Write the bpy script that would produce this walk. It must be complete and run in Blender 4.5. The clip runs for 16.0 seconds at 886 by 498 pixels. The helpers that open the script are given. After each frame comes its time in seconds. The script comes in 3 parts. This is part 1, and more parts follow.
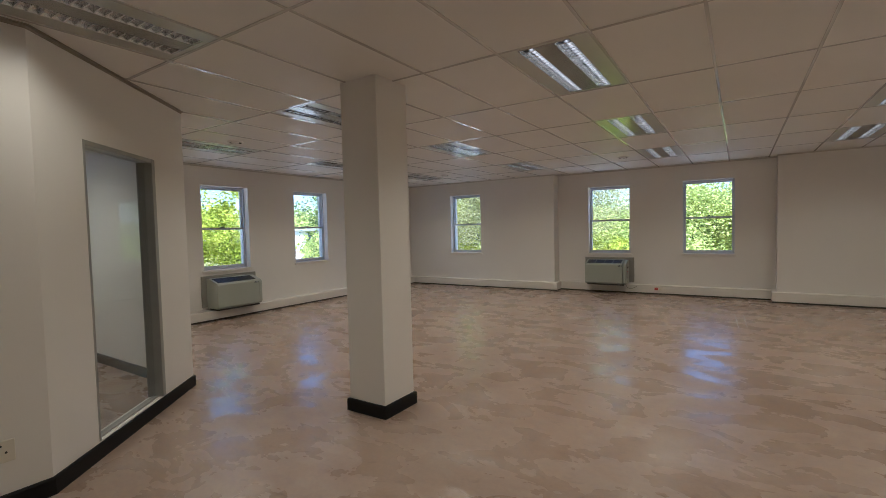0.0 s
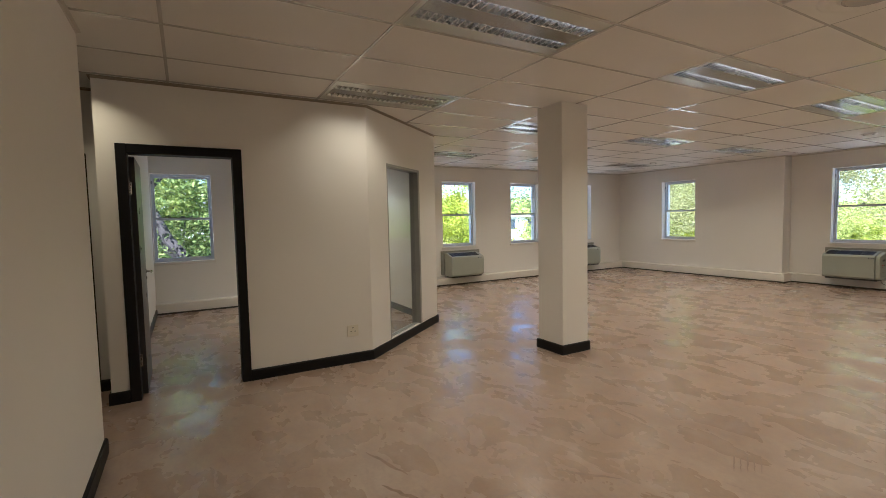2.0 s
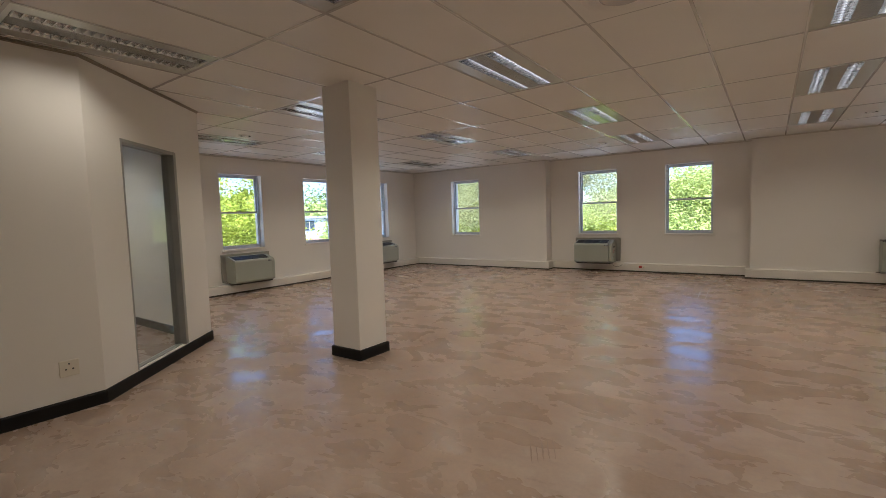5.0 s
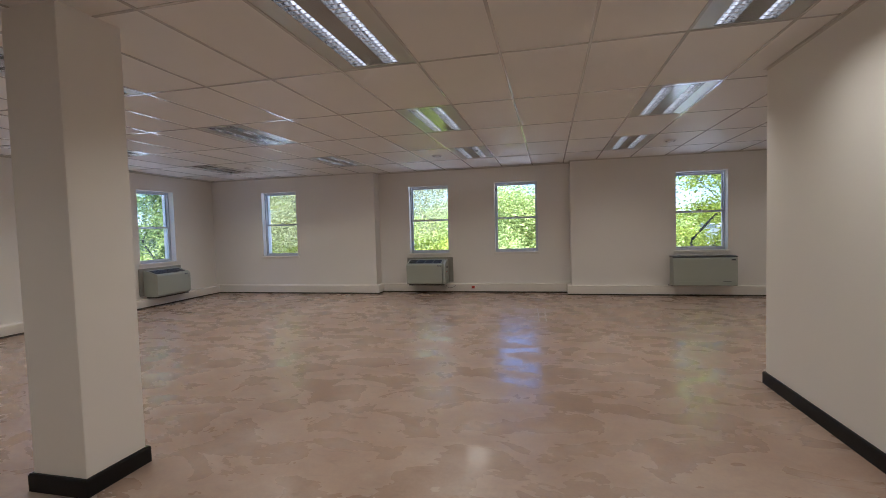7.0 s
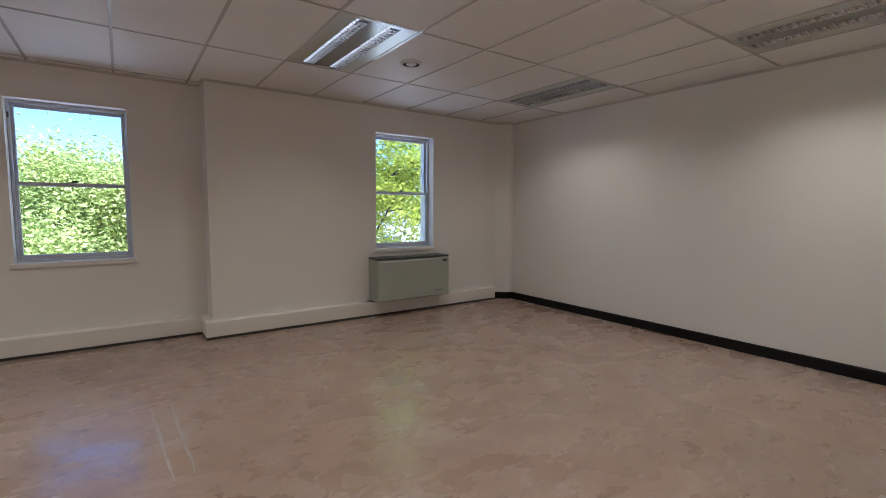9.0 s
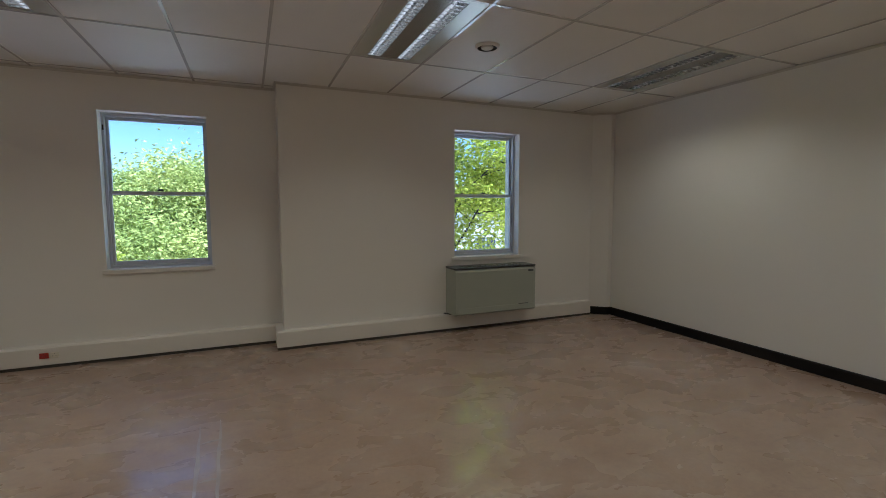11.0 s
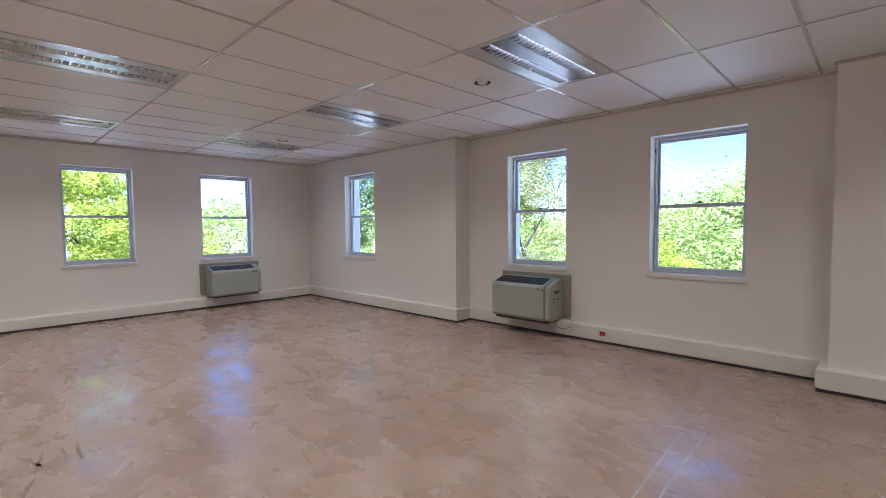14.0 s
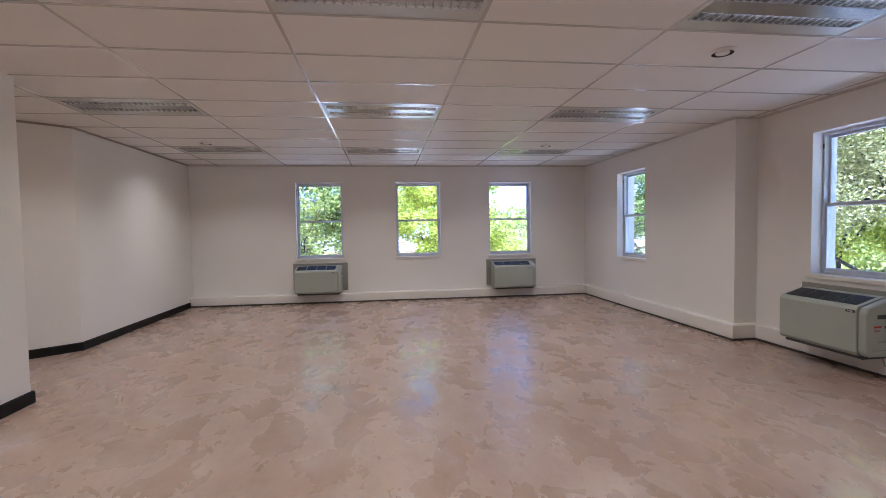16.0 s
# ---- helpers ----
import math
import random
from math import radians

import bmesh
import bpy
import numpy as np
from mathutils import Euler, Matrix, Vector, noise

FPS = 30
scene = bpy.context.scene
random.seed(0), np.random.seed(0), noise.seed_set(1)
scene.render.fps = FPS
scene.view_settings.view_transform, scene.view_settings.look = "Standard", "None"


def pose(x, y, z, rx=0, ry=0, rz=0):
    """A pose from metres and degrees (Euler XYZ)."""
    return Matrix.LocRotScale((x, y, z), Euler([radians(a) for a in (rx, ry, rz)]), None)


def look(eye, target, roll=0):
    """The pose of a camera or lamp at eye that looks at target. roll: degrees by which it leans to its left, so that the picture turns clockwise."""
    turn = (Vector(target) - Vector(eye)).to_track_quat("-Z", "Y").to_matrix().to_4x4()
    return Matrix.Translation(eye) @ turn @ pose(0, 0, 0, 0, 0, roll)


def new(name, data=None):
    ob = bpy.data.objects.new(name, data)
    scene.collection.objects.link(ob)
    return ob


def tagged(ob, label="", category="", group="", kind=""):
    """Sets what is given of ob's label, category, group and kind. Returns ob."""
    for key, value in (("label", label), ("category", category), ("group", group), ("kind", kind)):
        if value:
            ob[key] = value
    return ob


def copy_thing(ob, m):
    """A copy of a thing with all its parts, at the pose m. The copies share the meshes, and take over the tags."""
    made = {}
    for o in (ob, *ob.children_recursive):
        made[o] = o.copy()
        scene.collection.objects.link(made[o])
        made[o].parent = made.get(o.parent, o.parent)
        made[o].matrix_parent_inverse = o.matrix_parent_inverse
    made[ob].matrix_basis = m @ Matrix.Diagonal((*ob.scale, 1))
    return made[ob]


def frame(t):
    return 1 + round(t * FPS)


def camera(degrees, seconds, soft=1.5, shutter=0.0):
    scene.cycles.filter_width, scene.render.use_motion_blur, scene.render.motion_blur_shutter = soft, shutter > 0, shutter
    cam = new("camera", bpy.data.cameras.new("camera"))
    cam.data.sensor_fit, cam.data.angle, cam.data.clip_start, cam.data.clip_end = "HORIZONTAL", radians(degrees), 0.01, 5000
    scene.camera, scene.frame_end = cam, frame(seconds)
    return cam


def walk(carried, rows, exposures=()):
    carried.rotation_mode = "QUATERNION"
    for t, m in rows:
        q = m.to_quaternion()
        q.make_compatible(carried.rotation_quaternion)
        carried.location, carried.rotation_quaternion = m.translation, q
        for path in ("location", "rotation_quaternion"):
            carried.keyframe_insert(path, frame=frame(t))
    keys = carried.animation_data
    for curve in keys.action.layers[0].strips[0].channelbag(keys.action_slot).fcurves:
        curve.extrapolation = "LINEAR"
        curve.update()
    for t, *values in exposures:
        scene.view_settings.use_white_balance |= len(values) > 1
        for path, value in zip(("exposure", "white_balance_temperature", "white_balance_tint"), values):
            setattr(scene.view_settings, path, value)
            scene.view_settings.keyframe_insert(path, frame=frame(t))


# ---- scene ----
cam = camera(88.6, 16.0, soft=0.9)
PATH = [
    (0, (0.267, 0.236, 1.427), (-0.824, 1.91, 1.34), -1.4),
    (0.5, (0.59, 0.009, 1.45), (-0.716, 1.52, 1.352), -1.4),
    (1, (0.88, -0.244, 1.444), (-0.587, 1.112, 1.343), -1.3),
    (1.5, (1.162, -0.429, 1.44), (-0.466, 0.728, 1.33), -1.6),
    (2, (1.447, -0.518, 1.415), (-0.29, 0.466, 1.289), -1.2),
    (2.5, (1.593, -0.549, 1.38), (-0.174, 0.376, 1.226), -1.0),
    (3, (1.588, -0.502, 1.34), (-0.139, 0.492, 1.17), -1.1),
    (3.5, (1.499, -0.426, 1.318), (-0.146, 0.7, 1.156), -1.3),
    (4, (1.367, -0.347, 1.32), (-0.156, 0.939, 1.157), -1.5),
    (4.5, (1.236, -0.261, 1.332), (-0.128, 1.193, 1.177), -1.5),
    (5, (1.132, -0.101, 1.325), (-0.037, 1.516, 1.183), -1.8),
    (5.2, (1.09, -0.003, 1.335), (-0.002, 1.668, 1.212), -1.9),
    (7.3, (0.226, 1.524, 1.375), (-0.029, 3.504, 1.259), -1.7),
    (7.5, (0.073, 2.004, 1.364), (-0.019, 3.998, 1.233), -1.7),
    (8, (-0.132, 3.276, 1.3), (0.288, 5.229, 1.193), -1.3),
    (8.2, (-0.108, 3.732, 1.29), (0.578, 5.607, 1.161), -1.4),
    (10.3, (0.477, 5.577, 1.4), (1.76, 7.101, 1.229), 0.8),
    (10.5, (0.491, 5.527, 1.396), (1.646, 7.15, 1.213), 0.9),
    (11, (0.552, 5.366, 1.377), (1.333, 7.199, 1.201), -0.1),
    (11.5, (0.659, 5.238, 1.345), (1.007, 7.201, 1.192), -0.3),
    (12, (0.734, 5.126, 1.361), (0.695, 7.121, 1.219), -0.9),
    (12.5, (0.857, 5.015, 1.353), (0.428, 6.962, 1.202), -0.3),
    (13, (0.993, 5.04, 1.366), (0.184, 6.863, 1.208), -0.4),
    (13.5, (1.141, 5.169, 1.381), (0.0, 6.805, 1.238), -0.5),
    (14, (1.111, 5.358, 1.336), (-0.277, 6.795, 1.238), -0.5),
    (14.5, (1.108, 5.577, 1.335), (-0.489, 6.779, 1.256), -1.0),
    (15, (1.202, 5.777, 1.33), (-0.584, 6.674, 1.257), -0.9),
    (15.5, (1.41, 5.878, 1.32), (-0.501, 6.463, 1.245), -0.8),
    (16, (1.638, 6.025, 1.338), (-0.345, 6.275, 1.253), -0.9),
]
EXPOSURES = [
    (0.0, 2.21, 4790, 18), (0.5, 2.44, 5020, 18), (1.5, 2.67, 5060, 17), (3.5, 2.53, 5020, 18), (4.2, 2.55, 5020, 18), (5.0, 2.33, 4990, 20), (7.5, 2.34, 4620, 22), (8.2, 2.31, 4550, 22),
    (10.3, 2.38, 4810, 18), (11.0, 1.84, 4660, 14), (11.5, 2.19, 4700, 16), (12.5, 2.67, 4350, 20), (13.5, 2.81, 4510, 22), (14.5, 2.56, 4530, 25), (15.5, 2.68, 4570, 27), (16.0, 2.7, 4570, 27),
]
walk(cam, [(t, look(eye, target, roll)) for t, eye, target, roll in PATH], EXPOSURES)

# ---- world, sun, exposure ----
SUN_EL, SUN_AZ = radians(58), radians(142)  # height, and turn from +y towards +x
world = bpy.data.worlds.new("sky")
scene.world = world
world.use_nodes = True
wn = world.node_tree.nodes
sky = wn.new("ShaderNodeTexSky")
sky.sky_type, sky.sun_disc = "NISHITA", False
sky.sun_elevation, sky.sun_rotation = SUN_EL, SUN_AZ
sky.air_density, sky.dust_density, sky.ozone_density = 1.0, 0.1, 3.0
world.node_tree.links.new(sky.outputs[0], wn["Background"].inputs[0])
wn["Background"].inputs[1].default_value = 0.06
sun = new("sun", bpy.data.lights.new("sun", "SUN"))
sun.data.energy, sun.data.angle, sun.data.color = 5.0, radians(0.5), (1.0, 0.96, 0.9)
sun_way = Vector((math.sin(SUN_AZ) * math.cos(SUN_EL), math.cos(SUN_AZ) * math.cos(SUN_EL), math.sin(SUN_EL)))
sun.matrix_world = look(sun_way * 60, (0, 0, 0))
LAMP_W, LAMP_COLOUR = 2.25, (1.0, 0.80, 0.45)


# ---- materials ----
def material(name, colour, rough=0.6, metal=0.0, vary=0.08, scale=3.0, fine=60.0, bump=0.1, rough_vary=0.08, spec=0.5, dist=0.01):
    """A plain surface with blotches, grain and a fine relief, in metres."""
    m = bpy.data.materials.new(name)
    m.use_nodes = True
    n, l = m.node_tree.nodes, m.node_tree.links
    b = n["Principled BSDF"]
    co = n.new("ShaderNodeTexCoord")
    big, small = n.new("ShaderNodeTexNoise"), n.new("ShaderNodeTexNoise")
    for t, s, d in ((big, scale, 4), (small, fine, 3)):
        t.inputs["Scale"].default_value, t.inputs["Detail"].default_value = s, d
        l.new(co.outputs["Object"], t.inputs["Vector"])
    add = n.new("ShaderNodeMath")
    add.operation = "MULTIPLY_ADD"
    l.new(small.outputs[0], add.inputs[0])
    add.inputs[1].default_value = 0.35
    l.new(big.outputs[0], add.inputs[2])
    ramp = n.new("ShaderNodeMapRange")
    ramp.inputs[1].default_value, ramp.inputs[2].default_value = 0.35, 1.0
    ramp.inputs[3].default_value, ramp.inputs[4].default_value = 1 - vary, 1 + vary
    l.new(add.outputs[0], ramp.inputs[0])
    mul = n.new("ShaderNodeVectorMath")
    mul.operation = "SCALE"
    mul.inputs[0].default_value = colour
    l.new(ramp.outputs[0], mul.inputs["Scale"])
    l.new(mul.outputs[0], b.inputs["Base Color"])
    rr = n.new("ShaderNodeMapRange")
    rr.inputs[3].default_value, rr.inputs[4].default_value = rough - rough_vary, rough + rough_vary
    l.new(big.outputs[0], rr.inputs[0])
    l.new(rr.outputs[0], b.inputs["Roughness"])
    b.inputs["Metallic"].default_value = metal
    b.inputs["Specular IOR Level"].default_value = spec
    if bump:
        bp = n.new("ShaderNodeBump")
        bp.inputs["Strength"].default_value, bp.inputs["Distance"].default_value = bump, dist
        l.new(add.outputs[0], bp.inputs["Height"])
        l.new(bp.outputs[0], b.inputs["Normal"])
    return m


M_WALL = material("wall_paint", (0.80, 0.775, 0.735), 0.62, vary=0.02, scale=1.2, fine=140, bump=0.12, dist=0.002)
M_CEIL = material("ceiling_tile", (0.76, 0.735, 0.695), 0.55, vary=0.03, scale=1.6, fine=220, bump=0.1, dist=0.002)
M_GRID = material("ceiling_grid", (0.63, 0.605, 0.57), 0.09, metal=0.1, vary=0.03, bump=0, rough_vary=0.03, spec=0.9)
# near-black for gaps and slots, whose shade is put into the colour
M_GAP = material("shadow_gap", (0.05, 0.045, 0.04), 0.9, vary=0.3)
M_TRUNK = material("cream_trunking", (0.77, 0.735, 0.68), 0.45, vary=0.03, scale=2, bump=0.04)
M_BLACK = material("black_paint", (0.009, 0.0085, 0.009), 0.5, vary=0.3, scale=8, bump=0.08, spec=0.2)
M_DOOR = material("dark_door", (0.03, 0.028, 0.032), 0.3, vary=0.2, scale=6, bump=0.05)
M_ALU = material("pale_aluminium", (0.62, 0.65, 0.72), 0.4, metal=0.3, vary=0.05, scale=10)
M_GREY_ALU = material("grey_aluminium", (0.36, 0.36, 0.34), 0.45, metal=0.4, vary=0.08, scale=8)
M_SKIRT_GREY = material("grey_skirting", (0.055, 0.055, 0.052), 0.5, vary=0.1, scale=6)
M_AC = material("ac_casing", (0.37, 0.395, 0.34), 0.42, vary=0.04, scale=3, bump=0.03)
M_AC_PLATE = material("ac_backing", (0.29, 0.285, 0.25), 0.5, vary=0.05, scale=4)
M_AC_DARK = material("ac_grille", (0.045, 0.05, 0.055), 0.4, vary=0.2)
M_CHROME = material("chrome", (0.75, 0.74, 0.72), 0.2, metal=1.0, vary=0.05)
M_SOCKET = material("socket_plastic", (0.74, 0.70, 0.60), 0.35, vary=0.03)
M_RED = material("red_socket", (0.42, 0.035, 0.025), 0.35, vary=0.1)
M_CABLE = material("grey_cable", (0.30, 0.28, 0.25), 0.5)
M_TRAY = material("lamp_tray", (0.56, 0.56, 0.51), 0.33, metal=0.9, vary=0.05, scale=5, bump=0.02)
M_SPINE = material("lamp_spine", (0.36, 0.36, 0.33), 0.24, metal=0.9, vary=0.06, scale=5, bump=0.02)
M_MIRROR = material("louvre_mirror", (0.62, 0.61, 0.57), 0.26, metal=1.0, vary=0.02, bump=0)
M_BARK = material("bark", (0.038, 0.030, 0.025), 0.9, vary=0.5, scale=4, fine=30, bump=0.8, dist=0.03)
M_PAVING = material("pale_paving", (0.42, 0.40, 0.36), 0.85, vary=0.25, scale=0.4, fine=40, bump=0.2)
M_RENDERED = material("white_render", (0.78, 0.76, 0.72), 0.8, vary=0.06, scale=0.7, fine=30)
M_BRICKRED = material("face_brick", (0.36, 0.22, 0.16), 0.85, vary=0.15, scale=1.5, fine=25)
M_ROOF = material("roof_sheet", (0.30, 0.30, 0.31), 0.6, vary=0.1)
M_DARKGLASS = material("dark_glazing", (0.05, 0.06, 0.07), 0.1, vary=0.1, bump=0)
M_STUCCO = material("outer_wall", (0.62, 0.58, 0.50), 0.85, vary=0.08, scale=1.5, fine=40)

M_TUBE = bpy.data.materials.new("fluorescent_tube")
M_TUBE.use_nodes = True
_b = M_TUBE.node_tree.nodes["Principled BSDF"]
_b.inputs["Base Color"].default_value = (0.9, 0.9, 0.88, 1)
_b.inputs["Emission Color"].default_value = (1.0, 0.93, 0.82, 1)
_b.inputs["Emission Strength"].default_value = 0.4

M_GLASS = bpy.data.materials.new("window_glass")
M_GLASS.use_nodes = True
_n, _l = M_GLASS.node_tree.nodes, M_GLASS.node_tree.links
_n.remove(_n["Principled BSDF"])
_t, _g, _f, _m = _n.new("ShaderNodeBsdfTransparent"), _n.new("ShaderNodeBsdfGlossy"), _n.new("ShaderNodeLayerWeight"), _n.new("ShaderNodeMixShader")
_t.inputs[0].default_value = (0.93, 0.95, 0.95, 1)
_g.inputs["Roughness"].default_value = 0.02
_f.inputs["Blend"].default_value = 0.5
_p, _q = _n.new("ShaderNodeMath"), _n.new("ShaderNodeMath")
_p.operation, _q.operation = "POWER", "MULTIPLY_ADD"
_p.inputs[1].default_value, _q.inputs[1].default_value, _q.inputs[2].default_value = 5.0, 0.9, 0.03
_l.new(_f.outputs["Facing"], _p.inputs[0])
_l.new(_p.outputs[0], _q.inputs[0])
_l.new(_q.outputs[0], _m.inputs[0])
_l.new(_t.outputs[0], _m.inputs[1])
_l.new(_g.outputs[0], _m.inputs[2])
_l.new(_m.outputs[0], _n["Material Output"].inputs[0])


def floor_material():
    """Stripped, sealed screed: pinkish tan with glue smears, pale worn patches and a soft sheen."""
    m = bpy.data.materials.new("sealed_screed")
    m.use_nodes = True
    n, l = m.node_tree.nodes, m.node_tree.links
    b = n["Principled BSDF"]
    co = n.new("ShaderNodeTexCoord")

    def noise_at(scale, detail, warp=0.0, stretch=(1, 1, 1), turn=0.0):
        mp = n.new("ShaderNodeMapping")
        mp.inputs["Scale"].default_value = stretch
        mp.inputs["Rotation"].default_value = (0, 0, turn)
        l.new(co.outputs["Object"], mp.inputs[0])
        t = n.new("ShaderNodeTexNoise")
        t.inputs["Scale"].default_value, t.inputs["Detail"].default_value = scale, detail
        t.inputs["Distortion"].default_value = warp
        t.inputs["Roughness"].default_value = 0.6
        l.new(mp.outputs[0], t.inputs["Vector"])
        return t.outputs[0]

    def ramp(src, *stops):
        r = n.new("ShaderNodeValToRGB")
        e = r.color_ramp.elements
        while len(e) < len(stops):
            e.new(0.5)
        for el, (p, c) in zip(e, stops):
            el.position, el.color = p, (*c, 1)
        l.new(src, r.inputs[0])
        return r.outputs[0]

    def mix(a, c, f, mode="MIX"):
        x = n.new("ShaderNodeMix")
        x.data_type, x.blend_type = "RGBA", mode
        for src, i in ((f, 0), (a, 6), (c, 7)):
            if hasattr(src, "links"):
                l.new(src, x.inputs[i])
            else:
                x.inputs[i].default_value = src
        return x.outputs[2]

    base = ramp(noise_at(0.45, 4, 0.3), (0.32, (0.352, 0.248, 0.182)), (0.52, (0.404, 0.300, 0.226)), (0.72, (0.446, 0.349, 0.277)))
    cloud = ramp(noise_at(1.0, 3, 0.6, (1.4, 1, 1), -0.4), (0.50, (0, 0, 0)), (0.74, (1, 1, 1)))
    base = mix(base, (0.53, 0.465, 0.42, 1), mix((0, 0, 0, 1), cloud, 0.32))
    for sc, det, st, tn, lo, hi, share in ((1.1, 3, (1, 1.5, 1), 0.9, 0.26, 0.64, 0.24), (2.6, 3, (1, 1.4, 1), 0.3, 0.26, 0.60, 0.22), (6.5, 2, (1, 1.5, 1), 1.2, 0.26, 0.56, 0.24)):
        mottle = ramp(noise_at(sc, det, 0.3, st, tn), (lo, (1, 1, 1)), (hi, (0, 0, 0)))
        base = mix(base, (0.215, 0.142, 0.104, 1), mix((0, 0, 0, 1), mottle, share))
    for sc, st, tn in ((4.2, (1, 1.9, 1), 0.7), (6.0, (1, 2.3, 1), -0.7)):
        mark = ramp(noise_at(sc, 3, 0.6, st, tn), (0.24, (1, 1, 1)), (0.37, (0, 0, 0)))
        base = mix(base, (0.110, 0.072, 0.054, 1), mix((0, 0, 0, 1), mark, 0.42))
    for sc, st, tn in ((1.7, (1, 1.5, 1), 0.2), (3.6, (1, 1.8, 1), 1.4)):
        scrape = ramp(noise_at(sc, 3, 0.4, st, tn), (0.54, (0, 0, 0)), (0.74, (1, 1, 1)))
        base = mix(base, (0.58, 0.52, 0.48, 1), mix((0, 0, 0, 1), scrape, 0.20))
    grain = ramp(noise_at(40, 2), (0.3, (0.88, 0.88, 0.88)), (0.7, (1.01, 1.01, 1.01)))
    l.new(mix(base, grain, 1.0, "MULTIPLY"), b.inputs["Base Color"])
    rough = ramp(noise_at(2.2, 4, 0.4, (1, 1.5, 1), 0.4), (0.36, (0.13, 0.13, 0.13)), (0.48, (0.27, 0.27, 0.27)), (0.64, (0.46, 0.46, 0.46)))
    l.new(rough, b.inputs["Roughness"])
    b.inputs["Specular IOR Level"].default_value = 0.8
    bp = n.new("ShaderNodeBump")
    bp.inputs["Strength"].default_value, bp.inputs["Distance"].default_value = 0.25, 0.008
    l.new(noise_at(3.2, 5, 0.5), bp.inputs["Height"])
    l.new(bp.outputs[0], b.inputs["Normal"])
    return m


M_FLOOR = floor_material()


def leafy(name, dark, light, yellow, through_share=0.45, spray_scale=0.9):
    m = bpy.data.materials.new(name)
    m.use_nodes = True
    n, l = m.node_tree.nodes, m.node_tree.links
    n.remove(n["Principled BSDF"])
    geo, ramp = n.new("ShaderNodeNewGeometry"), n.new("ShaderNodeValToRGB")
    e = ramp.color_ramp.elements
    e.new(0.5)
    for el, p, c in zip(e, (0.0, 0.55, 1.0), (dark, light, yellow)):
        el.position, el.color = p, (*c, 1)
    co, spray, part_of = n.new("ShaderNodeTexCoord"), n.new("ShaderNodeTexNoise"), n.new("ShaderNodeMapRange")
    spray.inputs["Scale"].default_value, spray.inputs["Detail"].default_value = spray_scale, 2
    l.new(co.outputs["Object"], spray.inputs["Vector"])
    part_of.inputs["From Min"].default_value, part_of.inputs["From Max"].default_value = 0.36, 0.64
    l.new(spray.outputs[0], part_of.inputs["Value"])
    tone = n.new("ShaderNodeMix")
    tone.inputs[0].default_value = 0.5
    l.new(geo.outputs["Random Per Island"], tone.inputs[2])
    l.new(part_of.outputs[0], tone.inputs[3])
    l.new(tone.outputs[0], ramp.inputs[0])
    d, t, mx = n.new("ShaderNodeBsdfDiffuse"), n.new("ShaderNodeBsdfTranslucent"), n.new("ShaderNodeMixShader")
    l.new(ramp.outputs[0], d.inputs[0])
    l.new(ramp.outputs[0], t.inputs[0])
    mx.inputs[0].default_value = through_share
    l.new(d.outputs[0], mx.inputs[1])
    l.new(t.outputs[0], mx.inputs[2])
    l.new(mx.outputs[0], n["Material Output"].inputs[0])
    return m


M_LEAF_LIME = leafy("lime_leaves", (0.22, 0.28, 0.03), (0.48, 0.52, 0.07), (0.70, 0.68, 0.14), 0.5)
M_LEAF_DEEP = leafy("deep_leaves", (0.05, 0.08, 0.03), (0.20, 0.26, 0.08), (0.48, 0.52, 0.16))
M_LEAF_MID = leafy("mid_leaves", (0.13, 0.19, 0.05), (0.38, 0.43, 0.12), (0.64, 0.62, 0.16), 0.5, 0.45)
# paler and flatter than the mid leaves: distance haze put into the colour
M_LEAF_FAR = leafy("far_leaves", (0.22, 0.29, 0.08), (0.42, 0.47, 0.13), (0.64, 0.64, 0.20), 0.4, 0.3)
M_LEAF_OLIVE = leafy("olive_leaves", (0.26, 0.26, 0.11), (0.46, 0.45, 0.20), (0.62, 0.60, 0.32), 0.45)


# ---- building blocks ----
def mesh_of(bm, name, mat):
    me = bpy.data.meshes.new(name)
    bm.to_mesh(me)
    bm.free()
    me.materials.append(mat)
    return me


def part(name, bm, mat, parent, label=""):
    """One mesh under a thing or a part."""
    ob = new(name, mesh_of(bm, name, mat))
    ob.parent = parent
    if label:
        ob["label"] = label
    return ob


def thing(name, m, label, category, group="", kind=""):
    ob = new(name)
    ob.empty_display_size = 0.1
    ob.matrix_basis = m
    return tagged(ob, label, category, group, kind)


def box(bm, x0, x1, y0, y1, z0, z1, bevel=0.0, seg=1):
    vs = bmesh.ops.create_cube(bm, size=1, matrix=Matrix.Translation(((x0 + x1) / 2, (y0 + y1) / 2, (z0 + z1) / 2)) @ Matrix.Diagonal((x1 - x0, y1 - y0, z1 - z0, 1)))["verts"]
    if bevel:
        es = {e for v in vs for e in v.link_edges}
        bmesh.ops.bevel(bm, geom=list(es), offset=bevel, segments=seg, profile=0.5, affect="EDGES")
    return bm


def boxed(*b, bevel=0.0, seg=1):
    return box(bmesh.new(), *b, bevel=bevel, seg=seg)


def prism(outline, z0, z1):
    """An upright solid over a flat outline."""
    bm = bmesh.new()
    low = [bm.verts.new((x, y, z0)) for x, y in outline]
    top = [bm.verts.new((x, y, z1)) for x, y in outline]
    k = len(low)
    for i in range(k):
        bm.faces.new((low[i], low[(i + 1) % k], top[(i + 1) % k], top[i]))
    bm.faces.new(low[::-1])
    bm.faces.new(top)
    bmesh.ops.recalc_face_normals(bm, faces=bm.faces)
    return bm


